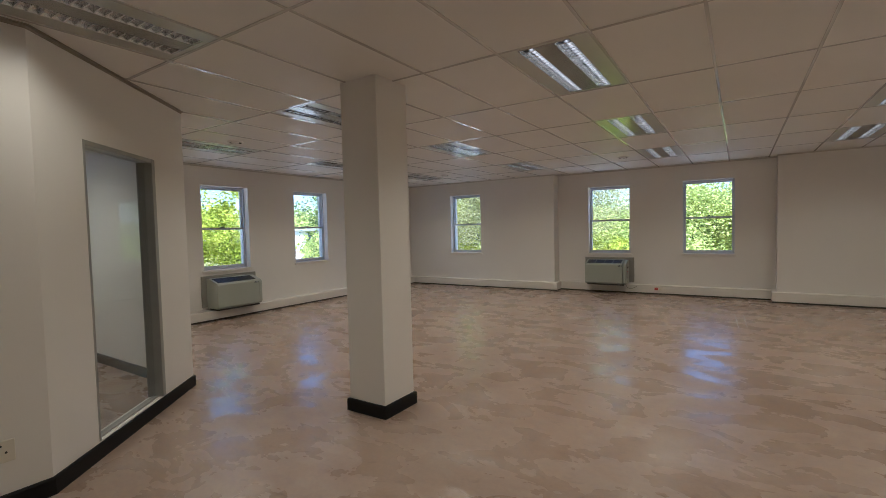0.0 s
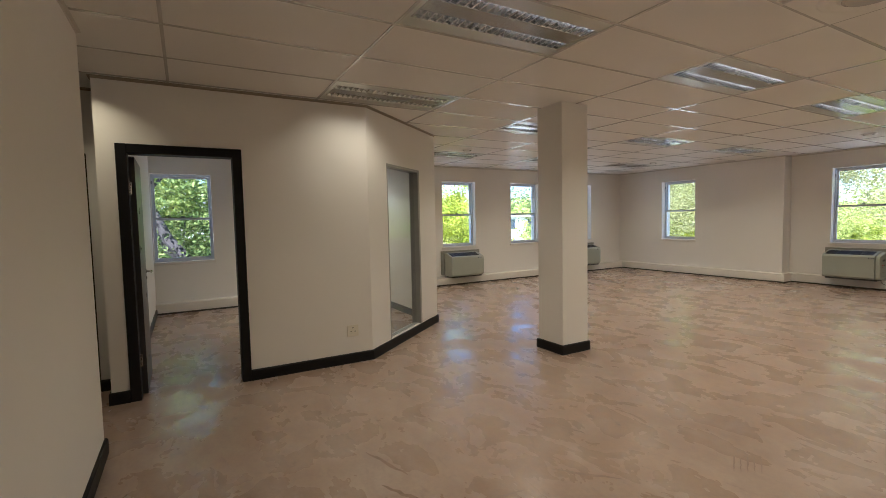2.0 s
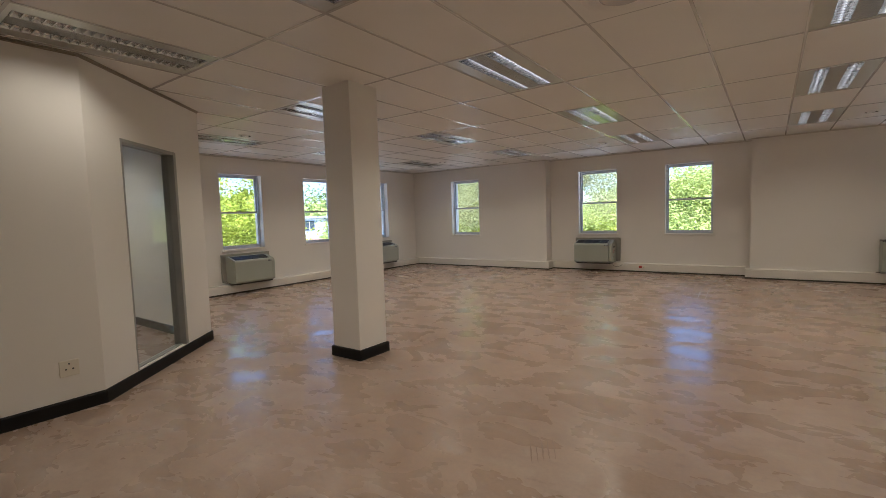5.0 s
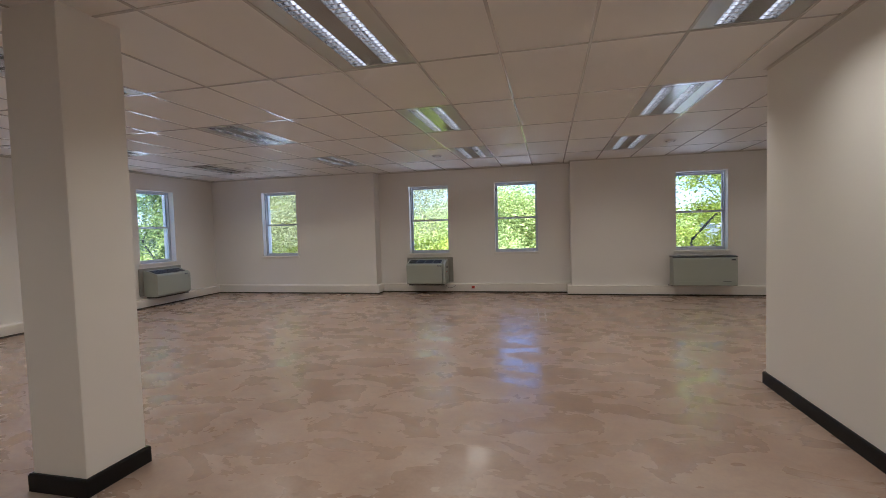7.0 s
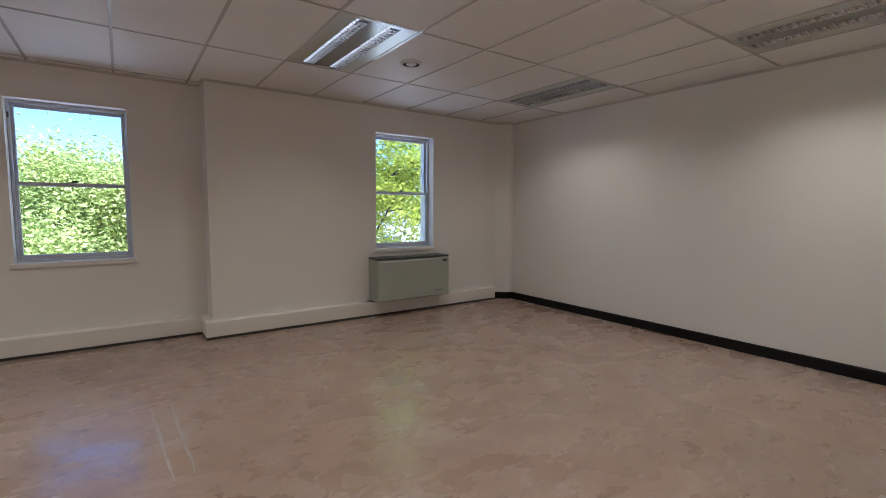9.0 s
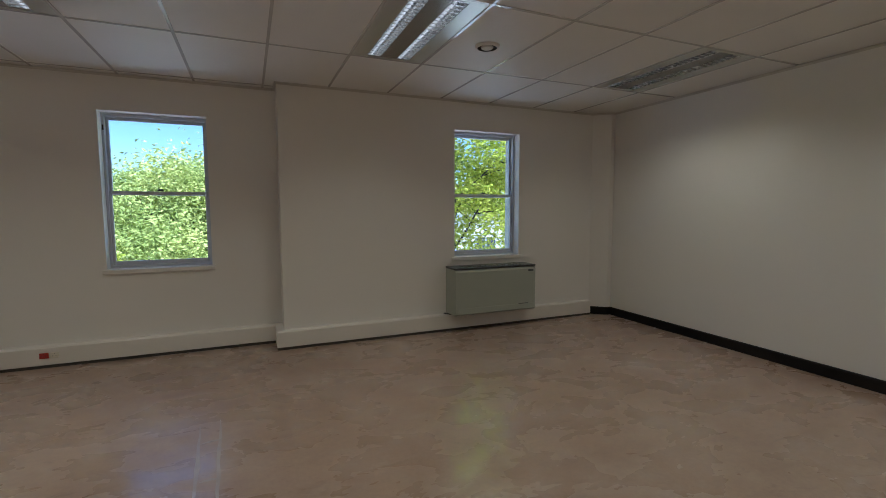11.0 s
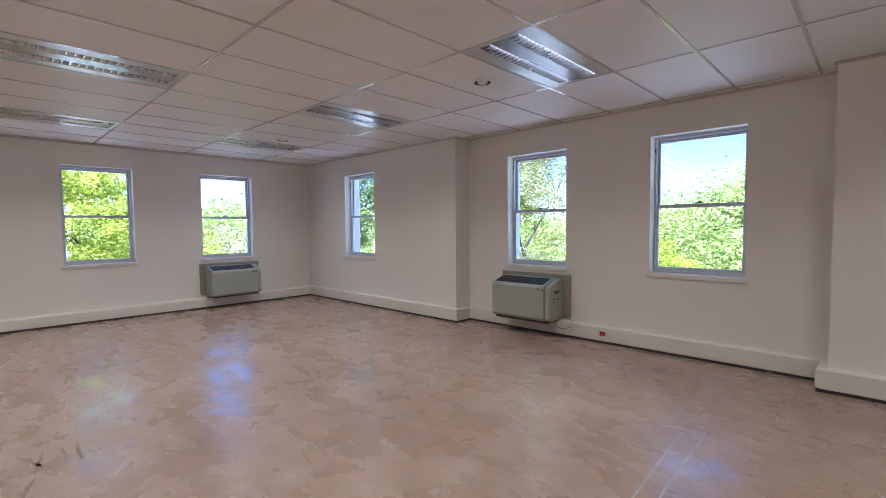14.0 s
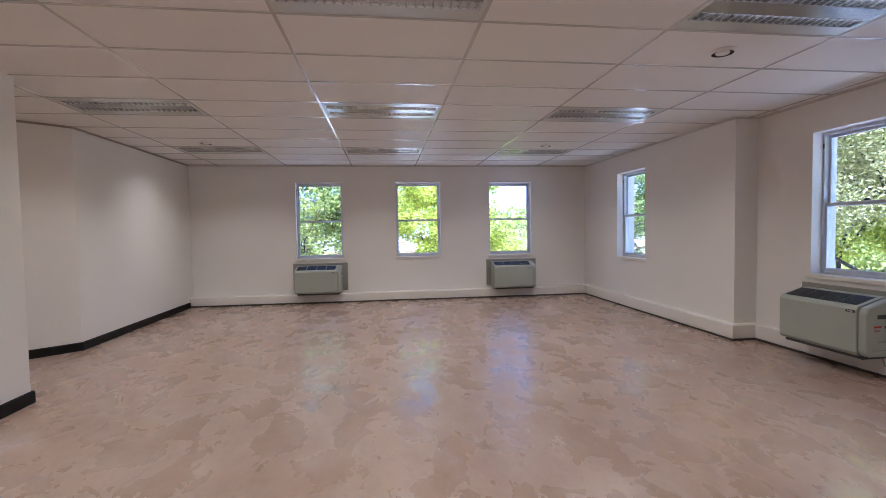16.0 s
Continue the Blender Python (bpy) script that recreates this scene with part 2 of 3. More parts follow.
def profile_run(points, outline, closed=False):
    """A profile (out, up) swept along a flat path; out lies to the right of the way walked."""
    bm = bmesh.new()
    rings, k = [], len(points)
    for i, p in enumerate(points):
        p = Vector(p)
        a = (p - Vector(points[i - 1])).normalized() if i or closed else None
        c = (Vector(points[(i + 1) % k]) - p).normalized() if i < k - 1 or closed else None
        a, c = a or c, c or a
        na, nc = Vector((a.y, -a.x)), Vector((c.y, -c.x))
        out = (na + nc) / max(0.3, 1 + na.dot(nc))
        rings.append([bm.verts.new((p.x + out.x * o, p.y + out.y * o, u)) for o, u in outline])
    for i in range(k if closed else k - 1):
        r, s = rings[i], rings[(i + 1) % k]
        for j in range(len(outline)):
            q = (j + 1) % len(outline)
            bm.faces.new((r[j], s[j], s[q], r[q]))
    if not closed:
        bm.faces.new(rings[0])
        bm.faces.new(rings[-1][::-1])
    bmesh.ops.recalc_face_normals(bm, faces=bm.faces)
    return bm


def tube(bm, pts, radii, sides=6):
    rings = []
    for i, p in enumerate(pts):
        p = Vector(p)
        d = (Vector(pts[min(i + 1, len(pts) - 1)]) - Vector(pts[max(i - 1, 0)])).normalized()
        u = d.orthogonal().normalized()
        v = d.cross(u)
        rings.append([bm.verts.new(p + (u * math.cos(a) + v * math.sin(a)) * radii[i]) for a in (2 * math.pi * j / sides for j in range(sides))])
    for a, b in zip(rings, rings[1:]):
        off = min(range(sides), key=lambda s: sum((a[j].co - b[(j + s) % sides].co).length for j in range(sides)))
        for j in range(sides):
            bm.faces.new((a[j], a[(j + 1) % sides], b[(j + 1 + off) % sides], b[(j + off) % sides]))
    bm.faces.new(rings[0][::-1])
    bm.faces.new(rings[-1])
    return bm


def wall(name, p0, p1, thick, openings=(), z0=0.0, z1=2.85, label="painted white plaster wall"):
    """A wall whose inner face runs from p0 to p1; its body lies to the left of that way. Openings: (from, to, low, high) along it."""
    p0, p1 = Vector(p0), Vector(p1)
    way = (p1 - p0).normalized()
    left = Vector((-way.y, way.x))
    length = (p1 - p0).length
    ss = sorted({0.0, length, *(o[0] for o in openings), *(o[1] for o in openings)})
    zs = sorted({z0, z1, *(o[2] for o in openings), *(o[3] for o in openings)})
    bm, made = bmesh.new(), {}

    def v(s, z, d):
        key = (round(s, 4), round(z, 4), d)
        if key not in made:
            q = p0 + way * s + left * (thick * d)
            made[key] = bm.verts.new((q.x, q.y, z))
        return made[key]

    def solid(i, j):
        if not (0 <= i < len(ss) - 1 and 0 <= j < len(zs) - 1):
            return False
        s, z = (ss[i] + ss[i + 1]) / 2, (zs[j] + zs[j + 1]) / 2
        return not any(o[0] < s < o[1] and o[2] < z < o[3] for o in openings)

    for i in range(len(ss) - 1):
        for j in range(len(zs) - 1):
            if not solid(i, j):
                continue
            a, b, c, d = ss[i], ss[i + 1], zs[j], zs[j + 1]
            bm.faces.new((v(a, c, 0), v(b, c, 0), v(b, d, 0), v(a, d, 0)))
            bm.faces.new((v(b, c, 1), v(a, c, 1), v(a, d, 1), v(b, d, 1)))
            for di, dj, (q, r) in ((-1, 0, ((a, c), (a, d))), (1, 0, ((b, d), (b, c))), (0, -1, ((b, c), (a, c))), (0, 1, ((a, d), (b, d)))):
                if not solid(i + di, j + dj):
                    bm.faces.new((v(*q, 0), v(*r, 0), v(*r, 1), v(*q, 1)))
    bmesh.ops.recalc_face_normals(bm, faces=bm.faces)
    ob = new(name, mesh_of(bm, name, M_WALL))
    return tagged(ob, label, "wall", kind="structure")


# ---- plan ----
CEIL = 2.578
WEST, EAST = -7.165, 4.86
NORTH, RECESS = 10.05, 10.337
ROOM_X = -2.94          # face of the office's door wall
ROOM_N = 2.50           # north face of the office block
CH0, CH1 = (ROOM_X, 1.11), (-4.08, ROOM_N)   # its splayed corner
BLOCK_X, BLOCK_Y = 2.165, 5.20
HALL_Y = -1.02          # face of the wall beside the entrance
W_LOW, W_HIGH, W_WIDE = 0.825, 2.257, 0.86
T = 0.28

wall("wall_west", (WEST, -3.2), (WEST, NORTH + T), T,
     [(y + 3.2, y + 3.2 + W_WIDE, W_LOW, W_HIGH) for y in (-0.965, 0.95, 4.365, 6.235, 8.065)])
wall("wall_north_1", (WEST, NORTH), (-3.17, NORTH), 0.32, [(-5.87 - WEST, -5.01 - WEST, W_LOW, W_HIGH)])
wall("wall_north_2", (-3.17, RECESS), (0.835, RECESS), T, [(-2.49 + 3.17, -1.63 + 3.17, W_LOW, W_HIGH), (-0.655 + 3.17, 0.205 + 3.17, W_LOW, W_HIGH)])
wall("wall_north_3", (0.835, NORTH), (4.60, NORTH), 0.32, [(2.69 - 0.835, 3.54 - 0.835, W_LOW, W_HIGH)])
tagged(new("wall_north_4", mesh_of(prism([(4.60, NORTH), (4.63, NORTH), (4.80, 9.90), (EAST, 9.90), (EAST, NORTH + 0.5), (4.60, NORTH + 0.5)], 0, 2.85), "wall_north_4", M_WALL)),
       "painted white splayed nib in the corner", "wall", kind="structure")
wall("wall_east", (EAST, NORTH + 0.5), (EAST, BLOCK_Y), 0.15)
wall("wall_block_1", (EAST, BLOCK_Y), (BLOCK_X, BLOCK_Y), 0.12)
wall("wall_block_2", (BLOCK_X, BLOCK_Y - 0.12), (BLOCK_X, HALL_Y - 0.12), 0.12)
wall("wall_hall", (BLOCK_X, HALL_Y), (-2.0, HALL_Y), 0.12)
wall("wall_hall_2", (-2.0, HALL_Y - 0.12), (-2.0, -3.2), 0.12)
wall("wall_south", (-2.0, -3.2), (WEST, -3.2), 0.15)

# the office block: door wall, splayed corner with a glazed panel, north wall, and its south side
OW = 0.11
OFFICE_S = -1.09
wall("wall_office_1", (ROOM_X, OFFICE_S), CH0, OW, [(OFFICE_S * -1 - 0.905, OFFICE_S * -1 - 0.12, 0, 2.01)])
wall("wall_office_2", CH0, CH1, OW, [(0.405, 1.265, 0.105, 2.05)])
wall("wall_office_3", CH1, (WEST, ROOM_N), OW)
wall("wall_office_4", (WEST, OFFICE_S + OW), (ROOM_X - OW, OFFICE_S + OW), -OW)
wall("wall_passage", (-3.37, -3.2), (-3.37, OFFICE_S), OW, [(1.078, 1.928, 0, 1.975)])

# floor: one slab
tagged(new("floor", mesh_of(boxed(WEST - T, EAST + 0.2, -3.4, RECESS + T, -0.3, 0), "floor", M_FLOOR)),
       "stripped pinkish-tan sealed screed with glue smears", "floor", kind="structure")

# column
COL = (-2.355, -1.955, 2.80, 3.20)
tagged(new("column", mesh_of(boxed(COL[0] + 0.018, COL[1] - 0.018, COL[2] + 0.018, COL[3] - 0.018, 0, 2.7, bevel=0.006, seg=2), "column", M_WALL)),
       "square white-painted column with black skirting", "column", kind="structure")


def run(name, pts, outline, mat, label, cat="skirting", closed=False):
    return tagged(new(name, mesh_of(profile_run(pts, outline, closed), name, mat)), label, cat, kind="structure")


SKIRT = [(0, 0), (0.018, 0), (0.018, 0.088), (0.012, 0.098), (0, 0.098)]
x0, x1, y0, y1 = COL[0] + 0.018, COL[1] - 0.018, COL[2] + 0.018, COL[3] - 0.018
run("baseboard_column", [(x0, y0), (x1, y0), (x1, y1), (x0, y1)], SKIRT, M_BLACK, "black painted skirting round the column", closed=True)
run("baseboard_east", [(4.63, NORTH), (4.80, 9.90), (EAST, 9.90), (EAST, BLOCK_Y), (BLOCK_X, BLOCK_Y), (BLOCK_X, HALL_Y), (-2.0, HALL_Y), (-2.0, -3.2)], SKIRT, M_BLACK, "black painted timber skirting")
run("baseboard_office", [(ROOM_X, -0.057), CH0, CH1, (WEST + 0.16, ROOM_N)], SKIRT, M_BLACK, "black painted timber skirting")
run("baseboard_passage", [(-3.37, -1.211), (-3.37, OFFICE_S), (ROOM_X, OFFICE_S), (ROOM_X, -0.965)], SKIRT, M_BLACK, "black painted timber skirting")
run("baseboard_office_inner", [(ROOM_X - OW - 0.02, OFFICE_S + OW), (WEST + 0.16, OFFICE_S + OW)], SKIRT, M_SKIRT_GREY, "dark grey skirting inside the office")
run("baseboard_office_north", [(WEST + 0.16, ROOM_N - OW), (CH1[0] - 0.03, ROOM_N - OW)], SKIRT, M_SKIRT_GREY, "dark grey skirting inside the office")
TRUNK = [(0, 0.026), (0.072, 0.026), (0.075, 0.03), (0.075, 0.176), (0.066, 0.188), (0, 0.19)]
GAP = [(0, 0), (0.069, 0), (0.069, 0.026), (0, 0.026)]
RUN_N = [(WEST, ROOM_N), (WEST, NORTH), (-3.17, NORTH), (-3.17, RECESS), (0.835, RECESS), (0.835, NORTH), (4.60, NORTH)]
RUN_O = [(WEST, OFFICE_S + OW), (WEST, ROOM_N - OW)]
WIDE = [(0, 0.026), (0.152, 0.026), (0.155, 0.03), (0.155, 0.158), (0.147, 0.170), (0, 0.172)]
WIDE_GAP = [(0, 0), (0.149, 0), (0.149, 0.026), (0, 0.026)]
for n, pts, outline, gap in ((1, RUN_N[1:], TRUNK, GAP), (2, RUN_N[:2], WIDE, WIDE_GAP), (3, RUN_O, WIDE, WIDE_GAP)):
    run(f"trim_trunking_{n}", pts, outline, M_TRUNK, "cream cable trunking along the foot of the wall", "trunking")
    run(f"trim_gap_{n}", pts, gap, M_GAP, "dark gap under the cable trunking", "trim")
# edge angle of the ceiling
ANGLE = [(0, CEIL - 0.022), (0.003, CEIL - 0.022), (0.003, CEIL - 0.006), (0.022, CEIL - 0.006), (0.022, CEIL - 0.001), (0, CEIL - 0.001)]
M_ANGLE = material("ceiling_angle_dark", (0.30, 0.26, 0.21), 0.5, vary=0.15)
M_ANGLE_PALE = material("ceiling_angle_pale", (0.6, 0.57, 0.52), 0.5, vary=0.1)
run("trim_angle_1", RUN_N + [(4.63, NORTH), (4.80, 9.90), (EAST, 9.90), (EAST, BLOCK_Y), (BLOCK_X, BLOCK_Y), (BLOCK_X, HALL_Y), (-2.0, HALL_Y), (-2.0, -3.2)], ANGLE, M_ANGLE_PALE, "pale grey edge angle of the ceiling", "trim")
run("trim_angle_2", [(-3.37, -3.2), (-3.37, OFFICE_S), (ROOM_X, OFFICE_S), CH0, CH1, (WEST, ROOM_N)], ANGLE, M_ANGLE, "brown-grey edge angle of the ceiling", "trim")
run("trim_angle_3", RUN_O, ANGLE, M_ANGLE, "brown-grey edge angle of the ceiling", "trim")

# ---- ceiling: tiles in a metal grid, one mesh ----
GX, GY = 0.12, 9.02
# the last two are unseen additions that brighten the office and the hall wall
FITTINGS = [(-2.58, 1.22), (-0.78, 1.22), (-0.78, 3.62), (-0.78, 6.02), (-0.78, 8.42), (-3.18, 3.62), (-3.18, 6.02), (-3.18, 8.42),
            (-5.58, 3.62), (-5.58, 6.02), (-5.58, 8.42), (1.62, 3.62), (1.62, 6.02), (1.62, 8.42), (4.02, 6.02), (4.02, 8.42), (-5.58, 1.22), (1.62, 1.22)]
DIMMER = {(-2.58, 1.22): 0.45, (-0.78, 1.22): 0.85, (1.62, 1.22): 0.85, (1.62, 3.62): 0.85, (1.62, 8.42): 0.8, (4.02, 6.02): 0.85, (4.02, 8.42): 0.65, (-5.58, 1.22): 1.35}  # power factor by fitting, tuned to balance brightness across the rooms


def ceiling():
    bm = bmesh.new()
    rng = random.Random(4)
    x_low, x_high, y_low, y_high = WEST - 0.05, EAST + 0.05, -3.25, RECESS + 0.05
    xs = [GX + 0.6 * k for k in range(-13, 9)]
    ys = [GY - 1.2 * k for k in range(-2, 12)]
    for x in xs:
        for y in ys:
            a, b, c, d = max(x, x_low), min(x + 0.6, x_high), max(y - 1.2, y_low), min(y, y_high)
            if b - a < 0.03 or d - c < 0.03 or any(abs(x + 0.3 - fx) < 0.1 and abs(y - 0.6 - fy) < 0.1 for fx, fy in FITTINGS):
                continue
            h = CEIL + rng.uniform(0.0004, 0.0024)
            t1, t2 = rng.uniform(-0.0012, 0.0012), rng.uniform(-0.0012, 0.0012)
            g = 0.0072
            low = [(a + g, c + g, h + t1), (b - g, c + g, h + t2), (b - g, d - g, h - t1), (a + g, d - g, h - t2)]
            v = [bm.verts.new(p) for p in low] + [bm.verts.new((p[0], p[1], CEIL + 0.03)) for p in low]
            for f in ((3, 2, 1, 0), (4, 5, 6, 7), (0, 1, 5, 4), (1, 2, 6, 5), (2, 3, 7, 6), (3, 0, 4, 7)):
                bm.faces.new([v[i] for i in f]).material_index = 0
    start = len(bm.faces)
    for x in xs:
        if x_low < x < x_high:
            box(bm, x - 0.010, x + 0.010, y_low, y_high, CEIL - 0.0032, CEIL + 0.03)
    for y in ys:
        if y_low < y < y_high:
            box(bm, x_low, x_high, y - 0.010, y + 0.010, CEIL - 0.0026, CEIL + 0.0305)
    bm.faces.ensure_lookup_table()
    for f in bm.faces[start:]:
        f.material_index = 1
    me = mesh_of(bm, "ceiling", M_CEIL)
    me.materials.append(M_GRID)
    return tagged(new("ceiling", me), "white suspended ceiling of tiles in a metal grid", "ceiling", kind="structure")


ceiling()
tagged(new("roof_slab", mesh_of(boxed(WEST - T, EAST + 0.2, -3.4, RECESS + T + 0.02, 2.85, 3.1), "roof_slab", M_STUCCO)), "concrete slab above the ceiling", "slab", kind="structure")


# ---- windows ----
def sash_window(n, m):
    """A sliding sash window; x along the wall, y outwards, z up from the sill."""
    W, H, D = W_WIDE, W_HIGH - W_LOW, 0.115
    w = thing(f"window_{n}", m, "pale aluminium sliding sash window in a white reveal", "window", "sash windows", "structure")
    bm = bmesh.new()
    for b in ((0, 0.022, D, D + 0.09, 0, H), (W - 0.022, W, D, D + 0.09, 0, H), (0.022, W - 0.022, D, D + 0.09, H - 0.03, H), (0.022, W - 0.022, D, D + 0.09, 0, 0.03)):
        box(bm, *b, bevel=0.003)
    part("window_frame", bm, M_ALU, w)
    mid = H * 0.492
    for name, y, z0, z1, lo, hi in (("lower_sash", D + 0.012, 0.03, mid + 0.018, 0.036, 0.034), ("upper_sash", D + 0.05, mid - 0.018, H - 0.03, 0.034, 0.028)):
        bm = bmesh.new()
        for b in ((0.022, 0.045, y, y + 0.03, z0, z1), (W - 0.045, W - 0.022, y, y + 0.03, z0, z1), (0.045, W - 0.045, y, y + 0.03, z0, z0 + lo), (0.045, W - 0.045, y, y + 0.03, z1 - hi, z1)):
            box(bm, *b, bevel=0.003)
        s = part(name, bm, M_ALU, w)
        p = part("pane", boxed(0.04, W - 0.04, y + 0.012, y + 0.017, z0 + lo - 0.005, z1 - hi + 0.005), M_GLASS, s, "clear glass pane")
        p.visible_shadow = False
    bm = bmesh.new()
    box(bm, W / 2 - 0.035, W / 2 + 0.035, D - 0.004, D + 0.014, mid + 0.02, mid + 0.03, bevel=0.003)
    box(bm, W / 2 - 0.012, W / 2 + 0.03, D - 0.01, D + 0.012, mid + 0.028, mid + 0.04, bevel=0.004)
    part("sash_latch", bm, M_AC_DARK, w, "dark metal sash latch")
    part("latch_stop", boxed(0.006, 0.018, D - 0.006, D + 0.006, H - 0.16, H - 0.11, bevel=0.002), M_AC_DARK, w)
    part("window_sill", boxed(-0.03, W + 0.03, -0.022, D + 0.02, -0.038, 0.004, bevel=0.005, seg=2), M_TRUNK, w, "white painted sill")
    return w


WINDOWS = [pose(WEST, y, W_LOW, 0, 0, 90) for y in (-0.965, 0.95, 4.365, 6.235, 8.065)] + [pose(-5.87, NORTH, W_LOW), pose(-2.49, RECESS, W_LOW), pose(-0.655, RECESS, W_LOW), pose(2.68, NORTH, W_LOW)]
for n, m in enumerate(WINDOWS):
    sash_window(n + 1, m)


# ---- light fittings ----
def louvre(cx):
    """One mirrored channel: two sloping sides and cross blades."""
    bm = bmesh.new()
    for sgn in (-1, 1):
        xs = [cx + sgn * 0.052, cx + sgn * 0.030]
        for a, b in (((xs[0], 0.0), (xs[0] - sgn * 0.006, 0.02)), ((xs[0] - sgn * 0.006, 0.02), (xs[1], 0.05))):
            q = [bm.verts.new((a[0], -0.56, a[1])), bm.verts.new((a[0], 0.56, a[1])), bm.verts.new((b[0], 0.56, b[1])), bm.verts.new((b[0], -0.56, b[1]))]
            bm.faces.new(q)
    for k in range(23):
        y = -0.55 + k * 0.05
        q = [(cx - 0.05, y - 0.004, 0.002), (cx + 0.05, y - 0.004, 0.002), (cx + 0.035, y, 0.032), (cx - 0.035, y, 0.032), (cx - 0.05, y + 0.004, 0.002), (cx + 0.05, y + 0.004, 0.002)]
        v = [bm.verts.new(p) for p in q]
        bm.faces.new((v[0], v[1], v[2], v[3]))
        bm.faces.new((v[5], v[4], v[3], v[2]))
        bm.faces.new((v[4], v[5], v[1], v[0]))
    return bm


def light_fitting(m):
    f = thing("light_fitting", m, "recessed fluorescent ceiling light with two mirrored louvres", "ceiling light", "ceiling lights")
    bm = bmesh.new()
    for a, b in ((-0.294, -0.172), (0.172, 0.294)):
        box(bm, a, b, -0.594, 0.594, 0.001, 0.012)
    for a, b in ((-0.594, -0.56), (0.56, 0.594)):
        box(bm, -0.172, 0.172, a, b, 0.001, 0.012)
    part("tray", bm, M_TRAY, f, "satin aluminium tray")
    part("spine", boxed(-0.066, 0.066, -0.56, 0.56, 0.001, 0.06), M_SPINE, f, "dull grey spine")
    part("housing", boxed(-0.28, 0.28, -0.58, 0.58, 0.06, 0.11), M_TRAY, f)
    for cx in (-0.119, 0.119):
        part("louvre", louvre(cx), M_MIRROR, f, "mirrored louvre")
        bm = bmesh.new()
        tube(bm, [(cx, -0.55, 0.046), (cx, 0.55, 0.046)], [0.008, 0.008], 8)
        part("tube", bm, M_TUBE, f, "lit fluorescent tube")
    return f


def lamp_for(x, y):
    lamp = new("lamp", bpy.data.lights.new("lamp", "AREA"))
    lamp.data.shape, lamp.data.size, lamp.data.size_y = "RECTANGLE", 0.34, 1.1
    lamp.data.energy, lamp.data.color, lamp.data.spread = LAMP_W * DIMMER.get((x, y), 1.0), LAMP_COLOUR, radians(130)
    lamp.matrix_world = Matrix.Translation((x, y, CEIL - 0.004))


first = light_fitting(pose(*FITTINGS[0], CEIL))
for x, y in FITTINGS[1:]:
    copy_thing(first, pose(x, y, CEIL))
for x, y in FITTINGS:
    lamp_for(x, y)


def lathe(profile, sides=20):
    bm = bmesh.new()
    rings = [[bm.verts.new((r * math.cos(a), r * math.sin(a), z)) for a in (2 * math.pi * j / sides for j in range(sides))] for r, z in profile]
    for a, b in zip(rings, rings[1:]):
        for j in range(sides):
            bm.faces.new((a[j], a[(j + 1) % sides], b[(j + 1) % sides], b[j]))
    bm.faces.new(rings[-1])
    bmesh.ops.recalc_face_normals(bm, faces=bm.faces)
    return bm


def air_valve(m):
    v = thing("air_valve", m, "round white ceiling air valve with a dark slot", "air valve", "ceiling air valves")
    part("ring", lathe([(0.093, 0.0), (0.093, -0.005), (0.078, -0.017), (0.072, -0.017), (0.0725, -0.003)]), M_CEIL, v, "white ring")
    # shallow near-black cup: the shade of a deep throat is in its colour
    part("throat", lathe([(0.072, -0.0165), (0.068, -0.003), (0.06, -0.0035), (0.01, -0.0035)]), M_GAP, v, "shallow cup coloured near-black for the shade of the throat")
    part("disc", lathe([(0.040, -0.0034), (0.047, -0.010), (0.042, -0.019), (0.010, -0.023)]), M_CEIL, v, "white centre disc")
    return v


first = air_valve(pose(-1.38, 8.44, CEIL))
for x, y in ((2.22, 8.44), (-4.98, 8.44), (-4.98, 3.62)):
    copy_thing(first, pose(x, y, CEIL))


# moulded supply diffuser in one ceiling bay
df = thing("ceiling_diffuser", pose(0.42, 2.72, CEIL), "square white moulded ceiling diffuser with a round cone", "air diffuser")
part("plate", boxed(-0.292, 0.292, -0.292, 0.292, -0.006, -0.002, bevel=0.001), M_CEIL, df, "white square plate")
part("cone", lathe([(0.235, -0.006), (0.225, -0.012), (0.19, -0.016), (0.15, -0.0065)], 28), M_CEIL, df, "shallow round cone")
part("centre_disc", lathe([(0.12, -0.007), (0.128, -0.02), (0.11, -0.028), (0.03, -0.031)], 28), M_GRID, df, "round centre disc")

# ---- air conditioners ----
def extrude_x(outline, x0, x1, bevel=0.0):
    """A solid of an outline in (y, z) drawn out along x."""
    bm = bmesh.new()
    a = [bm.verts.new((x0, y, z)) for y, z in outline]
    b = [bm.verts.new((x1, y, z)) for y, z in outline]
    k = len(outline)
    for i in range(k):
        bm.faces.new((a[i], a[(i + 1) % k], b[(i + 1) % k], b[i]))
    bm.faces.new(a[::-1])
    bm.faces.new(b)
    bmesh.ops.recalc_face_normals(bm, faces=bm.faces)
    if bevel:
        bmesh.ops.bevel(bm, geom=list(bm.edges), offset=bevel, segments=2, profile=0.5, affect="EDGES")
    return bm


